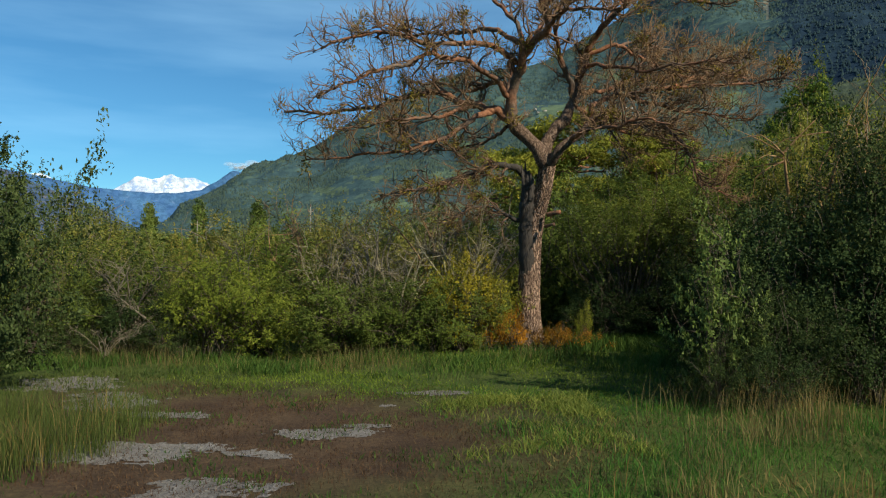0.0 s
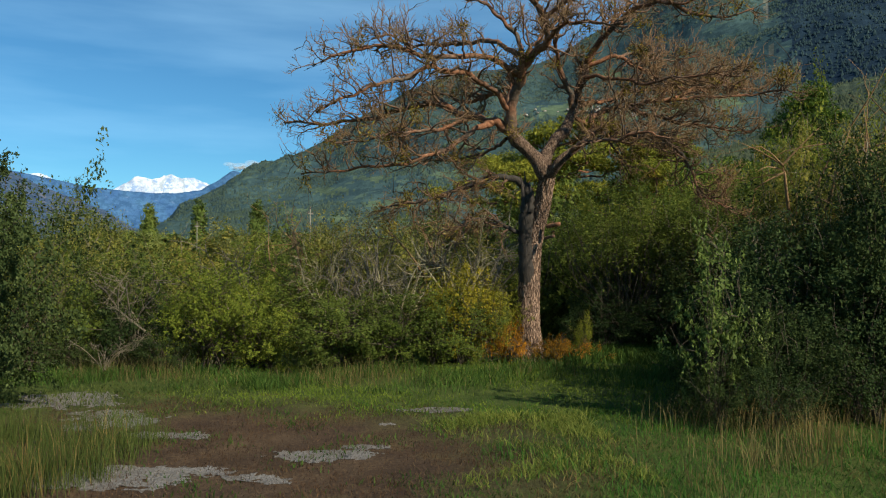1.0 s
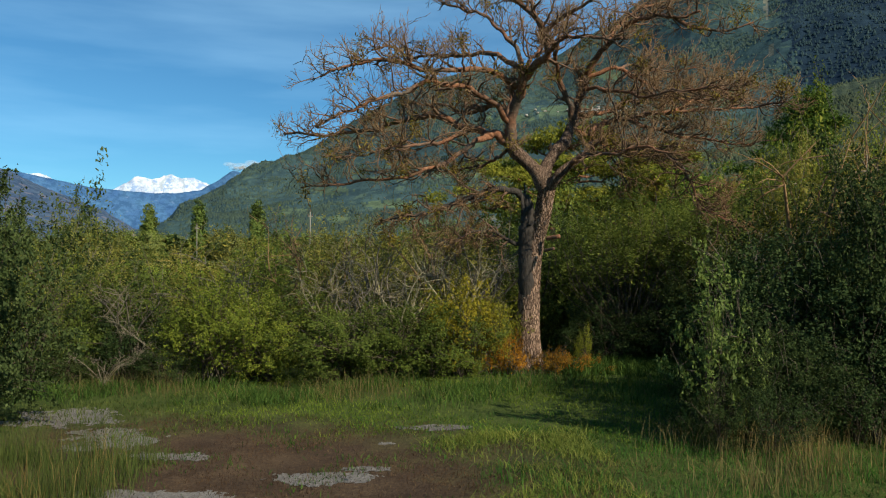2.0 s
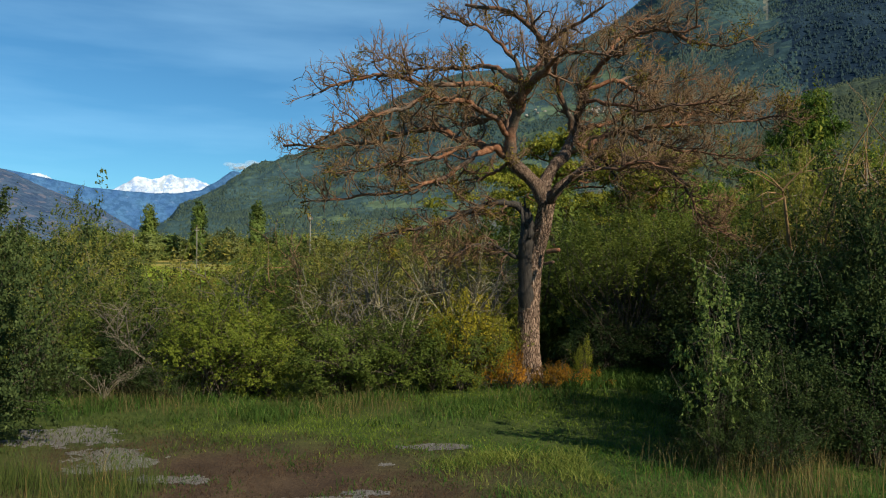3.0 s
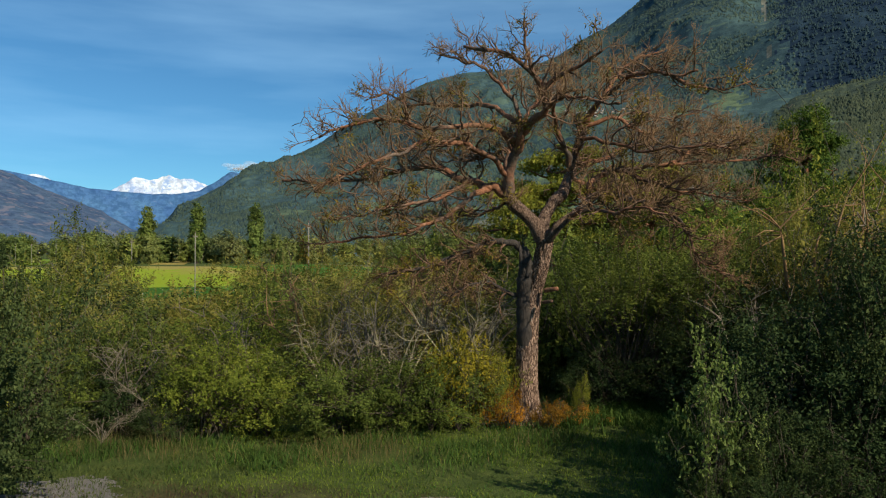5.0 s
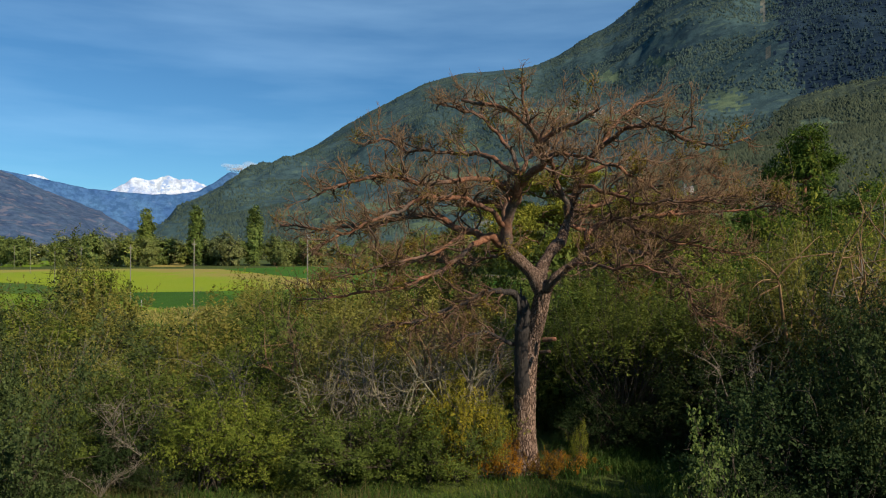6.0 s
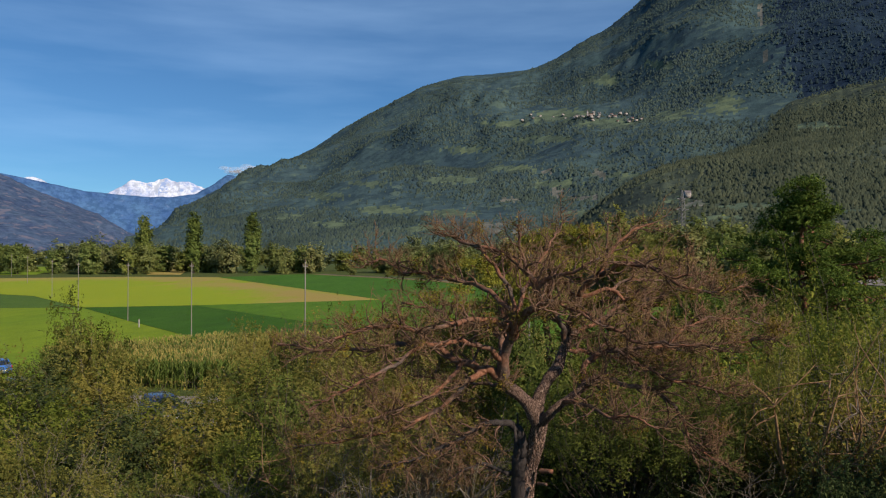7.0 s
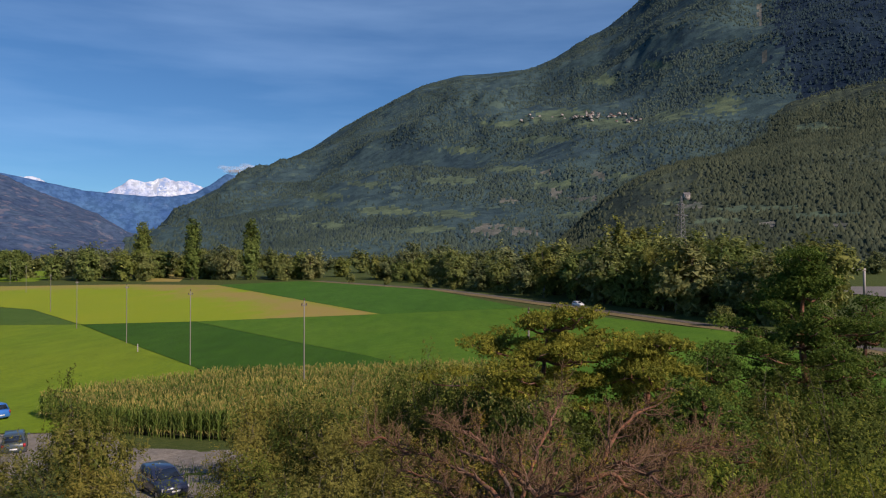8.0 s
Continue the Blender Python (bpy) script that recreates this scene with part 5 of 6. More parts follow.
grass("turf_grass", x, y, 0.06, 0.012, BLADE, "green tufts in the brown turf", 0.8)
x, y = clumped(5200, -5.6, -3.0, 6.0, 8.4, 3.0, -0.6, 7)
grass("reed_grass", x, y, 0.42, 0.0045, REED, "tall upright yellow-green grass", 0.45)
x, y = clumped(500, -5.6, -3.2, 6.0, 7.9, 3.0, -0.2, 8)
grass("reed_grass", x, y, 0.5, 0.005, STRAW, "tall straw-coloured grass stems", 0.4)
x, y = clumped(1400, 2.0, 6.8, 5.6, 9.3, 2.7, 0.5, 9)
grass("straw_grass", x, y, 0.42, 0.005, STRAW, "tall dry straw-coloured grass stems", 0.5)
x, y = clumped(160, 1.5, 2.1, 4.7, 5.6, 2.7, -1.2, 41)
grass("straw_grass", x, y, 0.42, 0.005, STRAW, "tuft of tall dry grass in the near grass", 0.5)
x, y = clumped(500, 1.0, 5.5, 4.0, 5.8, 2.7, 1.2, 19)
grass("straw_grass", x, y, 0.32, 0.007, STRAW, "dry grass stems in the near grass", 0.3)
x, y = clumped(1200, -7, 5, 11.8, 13.4, 1.4, 0.9, 10)
grass("straw_grass", x, y, 0.26, 0.008, STRAW, "dry grass along the bushes", 0.9)
x, y = clumped(7000, 2.4, 6.6, 13.4, 17.5, 1.7, 0.0, 31)
grass("undergrowth", x, y, 0.34, 0.02, BLADE, "green undergrowth in the shade beside the pine", 0.9)
x, y = clumped(1300, 0.8, 7.0, 4.2, 8.8, 2.1, 0.3, 32)
grass("straw_grass", x, y, 0.12, 0.008, STRAW, "dead straw blades lying in the green grass", 1.6)
x, y = clumped(9000, -25, 25, 14, 50, 0.5, -0.5, 11)
grass("rough_grass", x, y, 0.5, 0.04, BLADE, "rough grass between the bushes", 0.4)


def gravel_patch(x, y, rx, ry, seed, turn=0.0):
    """A bare patch of pale stones with a ragged rim, a little proud of the turf."""
    g = np.random.default_rng(seed)
    cell = 0.05
    nx, ny = int(rx * 3.2 / cell) + 2, int(ry * 3.2 / cell) + 2
    i, j = np.meshgrid(np.arange(nx + 1), np.arange(ny + 1), indexing="ij")
    px, py = (i - nx / 2) * cell, (j - ny / 2) * cell

    def worn(u, v):
        """Below 0 where the stones lie bare."""
        return (u / rx) ** 2 + (v / ry) ** 2 - 0.9 + 1.1 * noise.fractal(Vector((u * 2.2, v * 3.6, seed * 3.7)), 0.5, 2.2, 5)

    bare = np.array([worn(u, v) for u, v in zip((px[:-1, :-1] + cell / 2).ravel(), (py[:-1, :-1] + cell / 2).ravel())]).reshape(nx, ny) < 0
    px, py = px + g.normal(0, 0.016, px.shape), py + g.normal(0, 0.016, py.shape)
    wx, wy = x + px * math.cos(turn) - py * math.sin(turn), y + px * math.sin(turn) + py * math.cos(turn)
    v = np.stack([wx, wy, lie(wx, wy) + 0.006 + g.normal(0, 0.003, wx.shape)], -1)
    k = i[:-1, :-1] * (ny + 1) + j[:-1, :-1]
    s = Soup()
    s.add(v.reshape(-1, 3), np.stack([k, k + ny + 1, k + ny + 2, k + 1], -1)[bare])
    ob = tagged(new("gravel_patch", s.mesh("gravel_patch", STONES)), "pale stony bare patch in the turf", "gravel", kind="structure")
    st = Soup()
    for q in range(int(300 * rx * ry) + 40):
        px, py = g.uniform(-1.3, 1.3) * rx, g.uniform(-1.3, 1.3) * ry
        if worn(px, py) > 0.12:
            continue
        wx, wy = x + px * math.cos(turn) - py * math.sin(turn), y + px * math.sin(turn) + py * math.cos(turn)
        c = np.array([wx, wy, float(lie(wx, wy)) + 0.006])
        z = g.uniform(0.006, 0.02)
        o = np.array([[1, 0, 0], [0, 1, 0], [-1, 0, 0], [0, -1, 0], [0, 0, 0.8], [0, 0, -0.6]]) * z * g.uniform(0.6, 1.4, (6, 1))
        st.add(c + o, None, [[0, 1, 4], [1, 2, 4], [2, 3, 4], [3, 0, 4], [1, 0, 5], [2, 1, 5], [3, 2, 5], [0, 3, 5]])
    tagged(part("stones", st, STONES, ob), kind="stuff")


def stones_material():
    m = Mat("stones", 0.9, 0.2)
    a, b, v = m.noise(3.0, 5.0, 0.6), m.noise(30.0, 5.0, 0.7), m.voronoi(38.0)
    c = m.ramp(m.math("ADD", m.math("MULTIPLY", b, 0.6), m.math("MULTIPLY", a, 0.4)), [(0.3, (0.06, 0.048, 0.042)), (0.5, (0.15, 0.135, 0.125)), (0.72, (0.27, 0.255, 0.24))])
    m.color(m.mix(m.math("MULTIPLY", m.island(), 0.25), c, (0.28, 0.265, 0.25)))
    m.bump(m.math("ADD", v, b), 1.0, 0.02)
    return m.m


STONES = stones_material()
gravel_patch(-4.1, 9.2, 0.65, 0.42, 1, -0.3)
gravel_patch(-5.4, 10.4, 0.9, 0.6, 2, -0.4)
gravel_patch(-3.2, 8.5, 0.5, 0.16, 3)
gravel_patch(-1.3, 7.8, 0.62, 0.22, 4, 0.15)
gravel_patch(-0.85, 8.2, 0.28, 0.1, 5)
gravel_patch(-3.1, 7.0, 0.85, 0.38, 6, 0.1)
gravel_patch(-2.45, 7.2, 0.4, 0.14, 7)
gravel_patch(-1.75, 7.0, 0.42, 0.14, 8, -0.2)
gravel_patch(-3.4, 6.75, 0.45, 0.12, 9)
gravel_patch(-0.7, 9.3, 0.1, 0.06, 10)
gravel_patch(-0.1, 10.2, 0.45, 0.16, 11)
gravel_patch(-1.9, 5.9, 0.55, 0.3, 12)
gravel_patch(-4.4, 8.7, 0.25, 0.12, 13)

# ---- trees of the valley ----
TREES = {
    # kind: leaf, height, radius, clumps, leaves each, leaf size, lift of the crown, unevenness, label, category
    "round": (TREE_OLIVE, 14.0, 5.0, 64, 40, 0.66, -0.06, 0.45, "broad olive-green tree at the field's edge"),
    "dark": (TREE_DARK, 14.0, 4.6, 64, 46, 0.66, -0.06, 0.45, "dark green tree of the shelter belt"),
    "silver": (LEAF_WILLOW, 12.0, 5.0, 64, 46, 0.64, -0.06, 0.5, "silvery grey-green willow in the valley"),
    "gold": (TREE_GOLD, 13.0, 3.6, 56, 46, 0.55, 0.06, 0.5, "yellowing birch with a slender crown"),
    "poplar": (LEAF_POPLAR, 31.0, 3.6, 170, 90, 0.62, 0.0, 0.08, "tall columnar Lombardy poplar"),
}
grown = {}


def tree(kind, x, y, h, turn, wide=1.0):
    leaf, h0, r0, clumps, per, size, skirt, lumpy, label = TREES[kind]
    forms = grown.setdefault(kind, [])
    k = h / h0
    m = pose(x, y, float(lie(x, y)) - 0.1, 0, 0, turn) @ Matrix.Diagonal((k * wide, k * wide, k, 1))
    if len(forms) >= 3:
        ob = copy_thing(forms[len(forms) % 3], Matrix.Identity(4))
    else:
        ob = new(kind + "_tree" if kind != "poplar" else "poplar")
        f, at = bush_foliage(r0, h0, clumps, per, size, size * 0.7, skirt, lumpy, True, 0.35)
        tagged(part("crown", f, leaf, ob), kind="stuff")
        t = Soup()
        top = h0 * 0.8
        line = smooth_line([(0, 0, 0), (0.1, 0.05, top * 0.4), (-0.1, 0.1, top * 0.75), (0, 0, top)], 8)
        t.tube(line, np.linspace(0.026 * h0, 0.05, 8), 7)
        for p in at[:: max(1, len(at) // 14)]:
            q = line[min(7, max(1, int(p[2] / top * 6)))] - [0, 0, 0.8]
            t.tube(smooth_line([q, q * 0.4 + p * 0.6, p], 4), [0.12, 0.09, 0.06, 0.03], 4)
        part("trunk", t, TWIG_GREY if kind == "gold" else TWIG, ob, "pale trunk with limbs" if kind == "gold" else "")
        tagged(ob, label, "tree", kind + " trees of the valley")
    ob.matrix_basis = m
    forms.append(ob)
    return ob


for x, y, h in ((-150.0, 372, 31), (-123.5, 368, 31), (-93.5, 366, 31.5)):
    tree("poplar", x, y, h, x * 7, 1.0)
g = np.random.default_rng(5)
belt = smooth_line([(72, 148), (66.5, 160), (55, 187), (40, 218), (24, 256), (3, 292), (-22, 345), (-40, 372)], 40)
for row, (off, low, high) in enumerate(((6, 13, 19), (14, 17, 24), (24, 19, 26))):
    for k, (x, y) in enumerate(belt[:, :2]):
        if (k + row) % 2 and k > 16 or (row == 2 and k % 2):
            continue
        if (x + off) / (y + off * 0.6) > 0.545:
            continue
        kind = ("round", "dark", "gold", "round", "silver")[g.integers(0, 5)] if k < 24 else ("silver", "round", "silver", "dark")[g.integers(0, 4)]
        h = g.uniform(low, high) * (0.82 if k < 9 else 1.0 if k < 22 else 0.8)
        tree(kind, x + off + g.normal(0, 1.5), y + off * 0.6 + g.normal(0, 2), h, g.uniform(0, 360))
for x, y, h, kind in ((-203, 352, 17, "dark"), (-190, 362, 15, "dark"), (-168, 352, 18, "dark"), (-160, 362, 16, "silver"), (-176, 366, 19, "silver"), (-150, 350, 17, "dark"), (-143, 356, 15, "round"),
                      (-112, 372, 14, "silver"), (-105, 366, 15, "silver"), (-118, 380, 12, "dark"), (-84, 372, 17, "round"), (-76, 360, 13, "round"), (-70, 374, 16, "dark"), (-64, 366, 14, "silver"), (-215, 356, 17, "dark")):
    tree(kind, x, y, h, g.uniform(0, 360))
for k in range(34):
    x, y = g.uniform(-330, 330), g.uniform(430, 640)
    tree(("round", "dark", "silver", "round")[k % 4], x, y, g.uniform(12, 19), g.uniform(0, 360), 1.25)
for k in range(16):
    tree(("dark", "round", "silver", "dark")[k % 4], -228 + k * 11.5 + g.normal(0, 2), g.uniform(385, 412), g.uniform(13, 18), g.uniform(0, 360), 1.3)
# unseen trees added beside the clearing, only to shade its right side
for x, y, h in ((12.6, 6.8, 8.6), (10.8, 11.4, 6.6), (11.4, 9.2, 7.0), (9.2, 7.6, 5.6), (15.4, 6.0, 10.0), (16.2, 9.2, 9.6), (18.8, 10.5, 10.0)):
    tree("dark", x, y, h, x * 31, 0.75)
for x, y, h in ((-4, 296, 5), (-22, 318, 4), (-40, 336, 5), (6, 284, 3), (60, 152, 5)):
    tree("round", x, y, h, x * 11, 1.3)


# ---- forest on the slopes ----


def forest(name, hill, grid, count, tall, material, label, seed, bearing_from, bearing_to, slim, spread, ground=0):
    """Many small crowns that stand on a slope, in stands that leave clearings between them."""
    g = np.random.default_rng(seed)
    x, y, z = grid
    rows, cols = x.shape
    slot = np.zeros(len(hill.data.polygons), np.int32)
    hill.data.polygons.foreach_get("material_index", slot)
    slot = slot.reshape(rows, cols - 1)
    i, j = g.integers(0, rows - 1, count * 4), g.integers(0, cols - 1, count * 4)
    b = np.degrees(np.arctan2(x[i, j], y[i, j]))
    thick = np.sin(x[i, j] / 70 + 2 * np.sin(y[i, j] / 110)) + np.sin(z[i, j] / 26 + 1.5 * np.sin(x[i, j] / 140)) + g.normal(0, 0.8, len(i))
    keep = (b > bearing_from) & (b < bearing_to) & ((slot[i, j] == ground) | ((slot[i, j] == 1) & (g.uniform(size=len(i)) < 0.06))) & (thick > spread)
    i, j = i[keep][:count], j[keep][:count]
    n = len(i)
    u, w = g.uniform(0, 1, (n, 1)), g.uniform(0, 1, (n, 1))
    p = np.stack([x, y, z], -1)
    c = p[i, j] * (1 - u) * (1 - w) + p[i + 1, j] * u * (1 - w) + p[i, j + 1] * (1 - u) * w + p[i + 1, j + 1] * u * w
    h = tall * g.uniform(0.5, 1.3, n)
    r = h * g.uniform(slim, slim * 1.8, n)
    th = np.arange(4)[None] * math.pi / 2 + g.uniform(0, 1.6, (n, 1))
    ring = np.stack([np.cos(th), np.sin(th), 0 * th], -1) * r[:, None, None] * g.uniform(0.75, 1.25, (n, 4, 1))
    ring[:, :, 2] += (h * 0.3)[:, None] * g.uniform(0.0, 0.8, (n, 4)) - (r * 0.6)[:, None]
    top = np.stack([r * g.normal(0, 0.12, n), 0 * h, h], -1)[:, None]
    v = c[:, None] + np.concatenate([ring, top], 1)
    k = np.arange(n)[:, None] * 5
    s = Soup()
    s.add(v, None, np.concatenate([k + [a, (a + 1) % 4, 4] for a in range(4)]))
    return tagged(new(name, s.mesh(name, material, True)), label, "forest", kind="stuff")


# far crowns have the blue of distance haze put into their leaf colours
CROWN_FAR_HAZED = leaf_material("far_forest_hazed", (0.040, 0.070, 0.082), (0.052, 0.087, 0.093), (0.068, 0.106, 0.099), 0.2, 0.006)
# spruce tone includes haze and the shade on the slope beyond the gully
CROWN_SPRUCE_HAZED = leaf_material("far_spruce_hazed", (0.025, 0.049, 0.074), (0.032, 0.059, 0.083), (0.042, 0.072, 0.092), 0.2, 0.006)
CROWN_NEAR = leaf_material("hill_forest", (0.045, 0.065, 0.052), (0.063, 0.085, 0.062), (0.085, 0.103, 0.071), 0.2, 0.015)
forest("forest", MAIN_HILL, MAIN_GRID, 52000, 4.6, CROWN_FAR_HAZED, "mixed forest on the mountainside", 1, -24, 34, 0.6, 0.0)
forest("forest", MAIN_HILL, MAIN_GRID, 18000, 6.5, CROWN_SPRUCE_HAZED, "spruce beyond the gully, shade and haze in its colour", 3, 22, 34, 0.38, -1.4, 3)
forest("forest", MAIN_HILL, MAIN_GRID, 12000, 6.0, CROWN_SPRUCE_HAZED, "dark spruce stands in the mixed forest", 4, -24, 30, 0.38, 1.1)
forest("forest", FOOT_HILL, HILL_GRID, 26000, 4.4, CROWN_NEAR, "dark mixed forest on the lower hill", 2, 8, 36, 0.5, -0.4)


def on_slope(grid, bearing, height):
    """The place on a slope that is seen under that bearing and height, in degrees."""
    x, y, z = grid
    b, e = np.degrees(np.arctan2(x, y)), np.degrees(np.arctan2(z - 7, np.hypot(x, y)))
    k = np.argmin((b - bearing) ** 2 + (e - height) ** 2)
    return Vector((x.flat[k], y.flat[k], z.flat[k]))


# ---- village on the slope ----


def box(soup, x0, x1, y0, y1, z0, z1):
    v = [(x, y, z) for z in (z0, z1) for x, y in ((x0, y0), (x1, y0), (x1, y1), (x0, y1))]
    soup.add(v, [(3, 2, 1, 0), (4, 5, 6, 7), (0, 1, 5, 4), (1, 2, 6, 5), (2, 3, 7, 6), (3, 0, 4, 7)])


PLASTER = plain("pale_plaster", (0.36, 0.33, 0.30), (0.25, 0.225, 0.2), 0.4)
ROOF = plain("rust_roof", (0.24, 0.115, 0.08), (0.15, 0.075, 0.055), 0.8)
SLATE = plain("grey_roof", (0.2, 0.18, 0.17), (0.13, 0.12, 0.12), 0.8)


def house(roof):
    ob = new("house")
    w, r = Soup(), Soup()
    box(w, -5, 5, -4, 4, -4, 6)
    w.add([(-5, -4, 6), (-5, 4, 6), (-5, 0, 9), (5, -4, 6), (5, 4, 6), (5, 0, 9)], None, [(0, 2, 1), (3, 4, 5)])
    r.add([(-5.6, -4.7, 5.7), (5.6, -4.7, 5.7), (5.6, 0, 9.4), (-5.6, 0, 9.4), (-5.6, 4.7, 5.7), (5.6, 4.7, 5.7)], [(0, 1, 2, 3), (3, 2, 5, 4)])
    part("wall", w, PLASTER, ob)
    part("roof", r, roof, ob)
    for k in range(3):
        p = Soup()
        box(p, -3.6 + k * 2.8, -2.4 + k * 2.8, -4.06, -3.98, 2.2, 4.2)
        part("window", p, GLASS_DARK, ob)
    return tagged(ob, "small pale house of the hillside village", "house", "village houses")


GLASS_DARK = plain("dark_window", (0.03, 0.035, 0.04), (0.02, 0.02, 0.025), 1.0, 0.15, 0.6)
houses = [house(ROOF), house(SLATE)]
g = np.random.default_rng(12)
for k in range(46):
    if k < 26:
        b, e = g.normal(12.3, 1.0), g.normal(11.0, 0.16)
    elif k < 36:
        b, e = g.normal(15.0, 0.7), g.normal(10.6, 0.1)
    else:
        b, e = g.normal(7.6, 1.1), g.normal(11.0, 0.1)
    m = Matrix.Translation(on_slope(MAIN_GRID, b, e) + Vector((g.uniform(-14, 14), g.uniform(-9, 9), 2))) @ pose(0, 0, 0, 0, 0, g.choice([0, 20, 80, 100]) + g.uniform(-12, 12)) @ Matrix.Diagonal((wide := g.uniform(0.6, 1.0), wide, wide * 0.62, 1))
    if k < 2:
        houses[k].matrix_basis = m
    else:
        copy_thing(houses[k % 2], Matrix.Identity(4)).matrix_basis = m
church = tagged(new("church_tower"), "white village church tower with a spire", "church")
church.matrix_basis = Matrix.Translation(on_slope(MAIN_GRID, 11.6, 11.1))
w, r = Soup(), Soup()
box(w, -2, 2, -2, 2, -4, 11)
r.add([(-2.3, -2.3, 11), (2.3, -2.3, 11), (2.3, 2.3, 11), (-2.3, 2.3, 11), (0, 0, 17)], None, [(0, 1, 4), (1, 2, 4), (2, 3, 4), (3, 0, 4)])
part("wall", w, PLASTER, church)
part("spire", r, SLATE, church)
hut = copy_thing(houses[1], Matrix.Identity(4))
hut.matrix_basis = Matrix.Translation(on_slope(HILL_GRID, 18.9, 4.75) + Vector((0, 0, 2))) @ Matrix.Scale(0.75, 4)
tagged(hut, "white hut on a brown knoll", "house")

# ---- poles of the power line ----
WOOD_POLE = plain("grey_pole", (0.24, 0.215, 0.18), (0.15, 0.135, 0.11), 2.0, bump=0.2, stretch=(1, 1, 0.2))
CERAMIC = plain("insulator", (0.12, 0.08, 0.06), (0.06, 0.04, 0.03), 4.0, 0.3)


def utility_pole():
    ob = new("utility_pole")
    s = Soup()
    s.tube([(0, 0, -0.3), (0, 0, 3), (0, 0, 7), (0, 0, 9.9)], [0.075, 0.07, 0.06, 0.055], 10)
    part("shaft", s, WOOD_POLE, ob)
    s = Soup()
    box(s, -0.32, 0.32, -0.05, 0.05, 9.4, 9.5)
    part("crossarm", s, WOOD_POLE, ob)
    for x in (-0.28, 0.0, 0.28):
        s = Soup()
        s.tube([(x, 0, 9.42 if x else 9.9), (x, 0, 9.52 if x else 10.0), (x, 0, 9.66 if x else 10.14)], [0.03, 0.07, 0.05], 8)
        part("insulator", s, CERAMIC, ob)
    return tagged(ob, "grey wooden power pole with a crossarm", "utility pole", "power poles across the fields")


first = utility_pole()
for k, (x, y, turn) in enumerate(((-13.0, 71.3, 52), (5.8, 46.0, 52), (-32.8, 97, 50), (-52.3, 123, 50), (-73, 148, 50), (-100, 189, 50), (-148, 263, 50), (-190, 325, 50))):
    m = pose(x, y, float(lie(x, y)), 0, 0, turn)
    if k == 0:
        first.matrix_basis = m
    else:
        copy_thing(first, m)
post = tagged(new("marker_post"), "short white marker post at the field corner", "post")
post.matrix_basis = pose(-45.5, 111, float(lie(-45.5, 111)))
s = Soup()
s.tube([(0, 0, -0.1), (0, 0, 0.8), (0, 0, 1.35)], [0.1, 0.1, 0.08], 8)
part("shaft", s, PLASTER, post)

# ---- lattice pylon ----
STEEL = plain("galvanised_steel", (0.2, 0.2, 0.2), (0.13, 0.13, 0.13), 1.0, 0.6, 0.4, metal=0.3)


def pylon(x, y, h):
    ob = new("pylon")
    ob.matrix_basis = pose(x, y, float(lie(x, y)), 0, 0, 25)

    def half(z):
        return np.interp(z, [0, h * 0.55, h * 0.9, h], [3.6, 1.5, 0.8, 0.1])

    for a, b in ((1, 1), (1, -1), (-1, -1), (-1, 1)):
        s = Soup()
        s.tube([(a * half(z), b * half(z), z) for z in np.linspace(0, h, 9)], [0.2] * 9, 4)
        part("leg", s, STEEL, ob)
    levels = np.concatenate([np.linspace(0, h * 0.55, 7), np.linspace(h * 0.55, h * 0.92, 9)[1:]])
    br = Soup()
    for z0, z1 in zip(levels[:-1], levels[1:]):
        for (a, b), (c, d) in (((1, 1), (1, -1)), ((1, -1), (-1, -1)), ((-1, -1), (-1, 1)), ((-1, 1), (1, 1))):
            br.tube([(a * half(z0), b * half(z0), z0), (c * half(z1), d * half(z1), z1)], [0.11, 0.11], 4)
            br.tube([(c * half(z0), d * half(z0), z0), (a * half(z1), b * half(z1), z1)], [0.11, 0.11], 4)
    tagged(part("bracing", br, STEEL, ob), kind="stuff")
    for z, w in ((h * 0.76, 4.8), (h * 0.89, 3.3)):
        s = Soup()
        s.tube([(-w, 0, z), (0, 0, z + 0.5), (w, 0, z)], [0.15, 0.22, 0.15], 4)
        s.tube([(-w, 0, z), (0, 0, z - 0.8), (w, 0, z)], [0.12, 0.2, 0.12], 4)
        part("crossarm", s, STEEL, ob)
    return tagged(ob, "grey steel lattice power pylon behind the trees", "pylon")


pylon(134.5, 400, 45.0)

# ---- motorway with a sign gantry ----
patch("motorway", [(141, 300), (230, 300), (230, 226), (150, 226)], ASPHALT, "grey motorway beyond the trees", "road", 0.3)
gantry = tagged(new("sign_gantry"), "white steel sign gantry over the motorway", "gantry")
gantry.matrix_basis = pose(133, 250, float(lie(133, 250)))
for x in (0.4, 14.4):
    s = Soup()
    box(s, x - 0.3, x + 0.3, -0.3, 0.3, 0, 8.6)
    part("post", s, PLASTER, gantry)
s = Soup()
box(s, 0, 14.8, -0.35, 0.35, 8.6, 9.4)
part("beam", s, PLASTER, gantry)
for x in (5.0, 8.5):
    s = Soup()
    box(s, x, x + 1.3, -0.5, -0.35, 8.1, 9.6)
    part("sign_back", s, GLASS_DARK, gantry, "dark back of a sign panel")
rail = tagged(new("guard_rail"), "grey steel guard rail along the motorway", "guard rail")
rail.matrix_basis = pose(142, 228, float(lie(142, 228)))
s = Soup()
box(s, 0, 60, -0.05, 0.05, 0.5, 0.85)
part("rail", s, STEEL, rail)
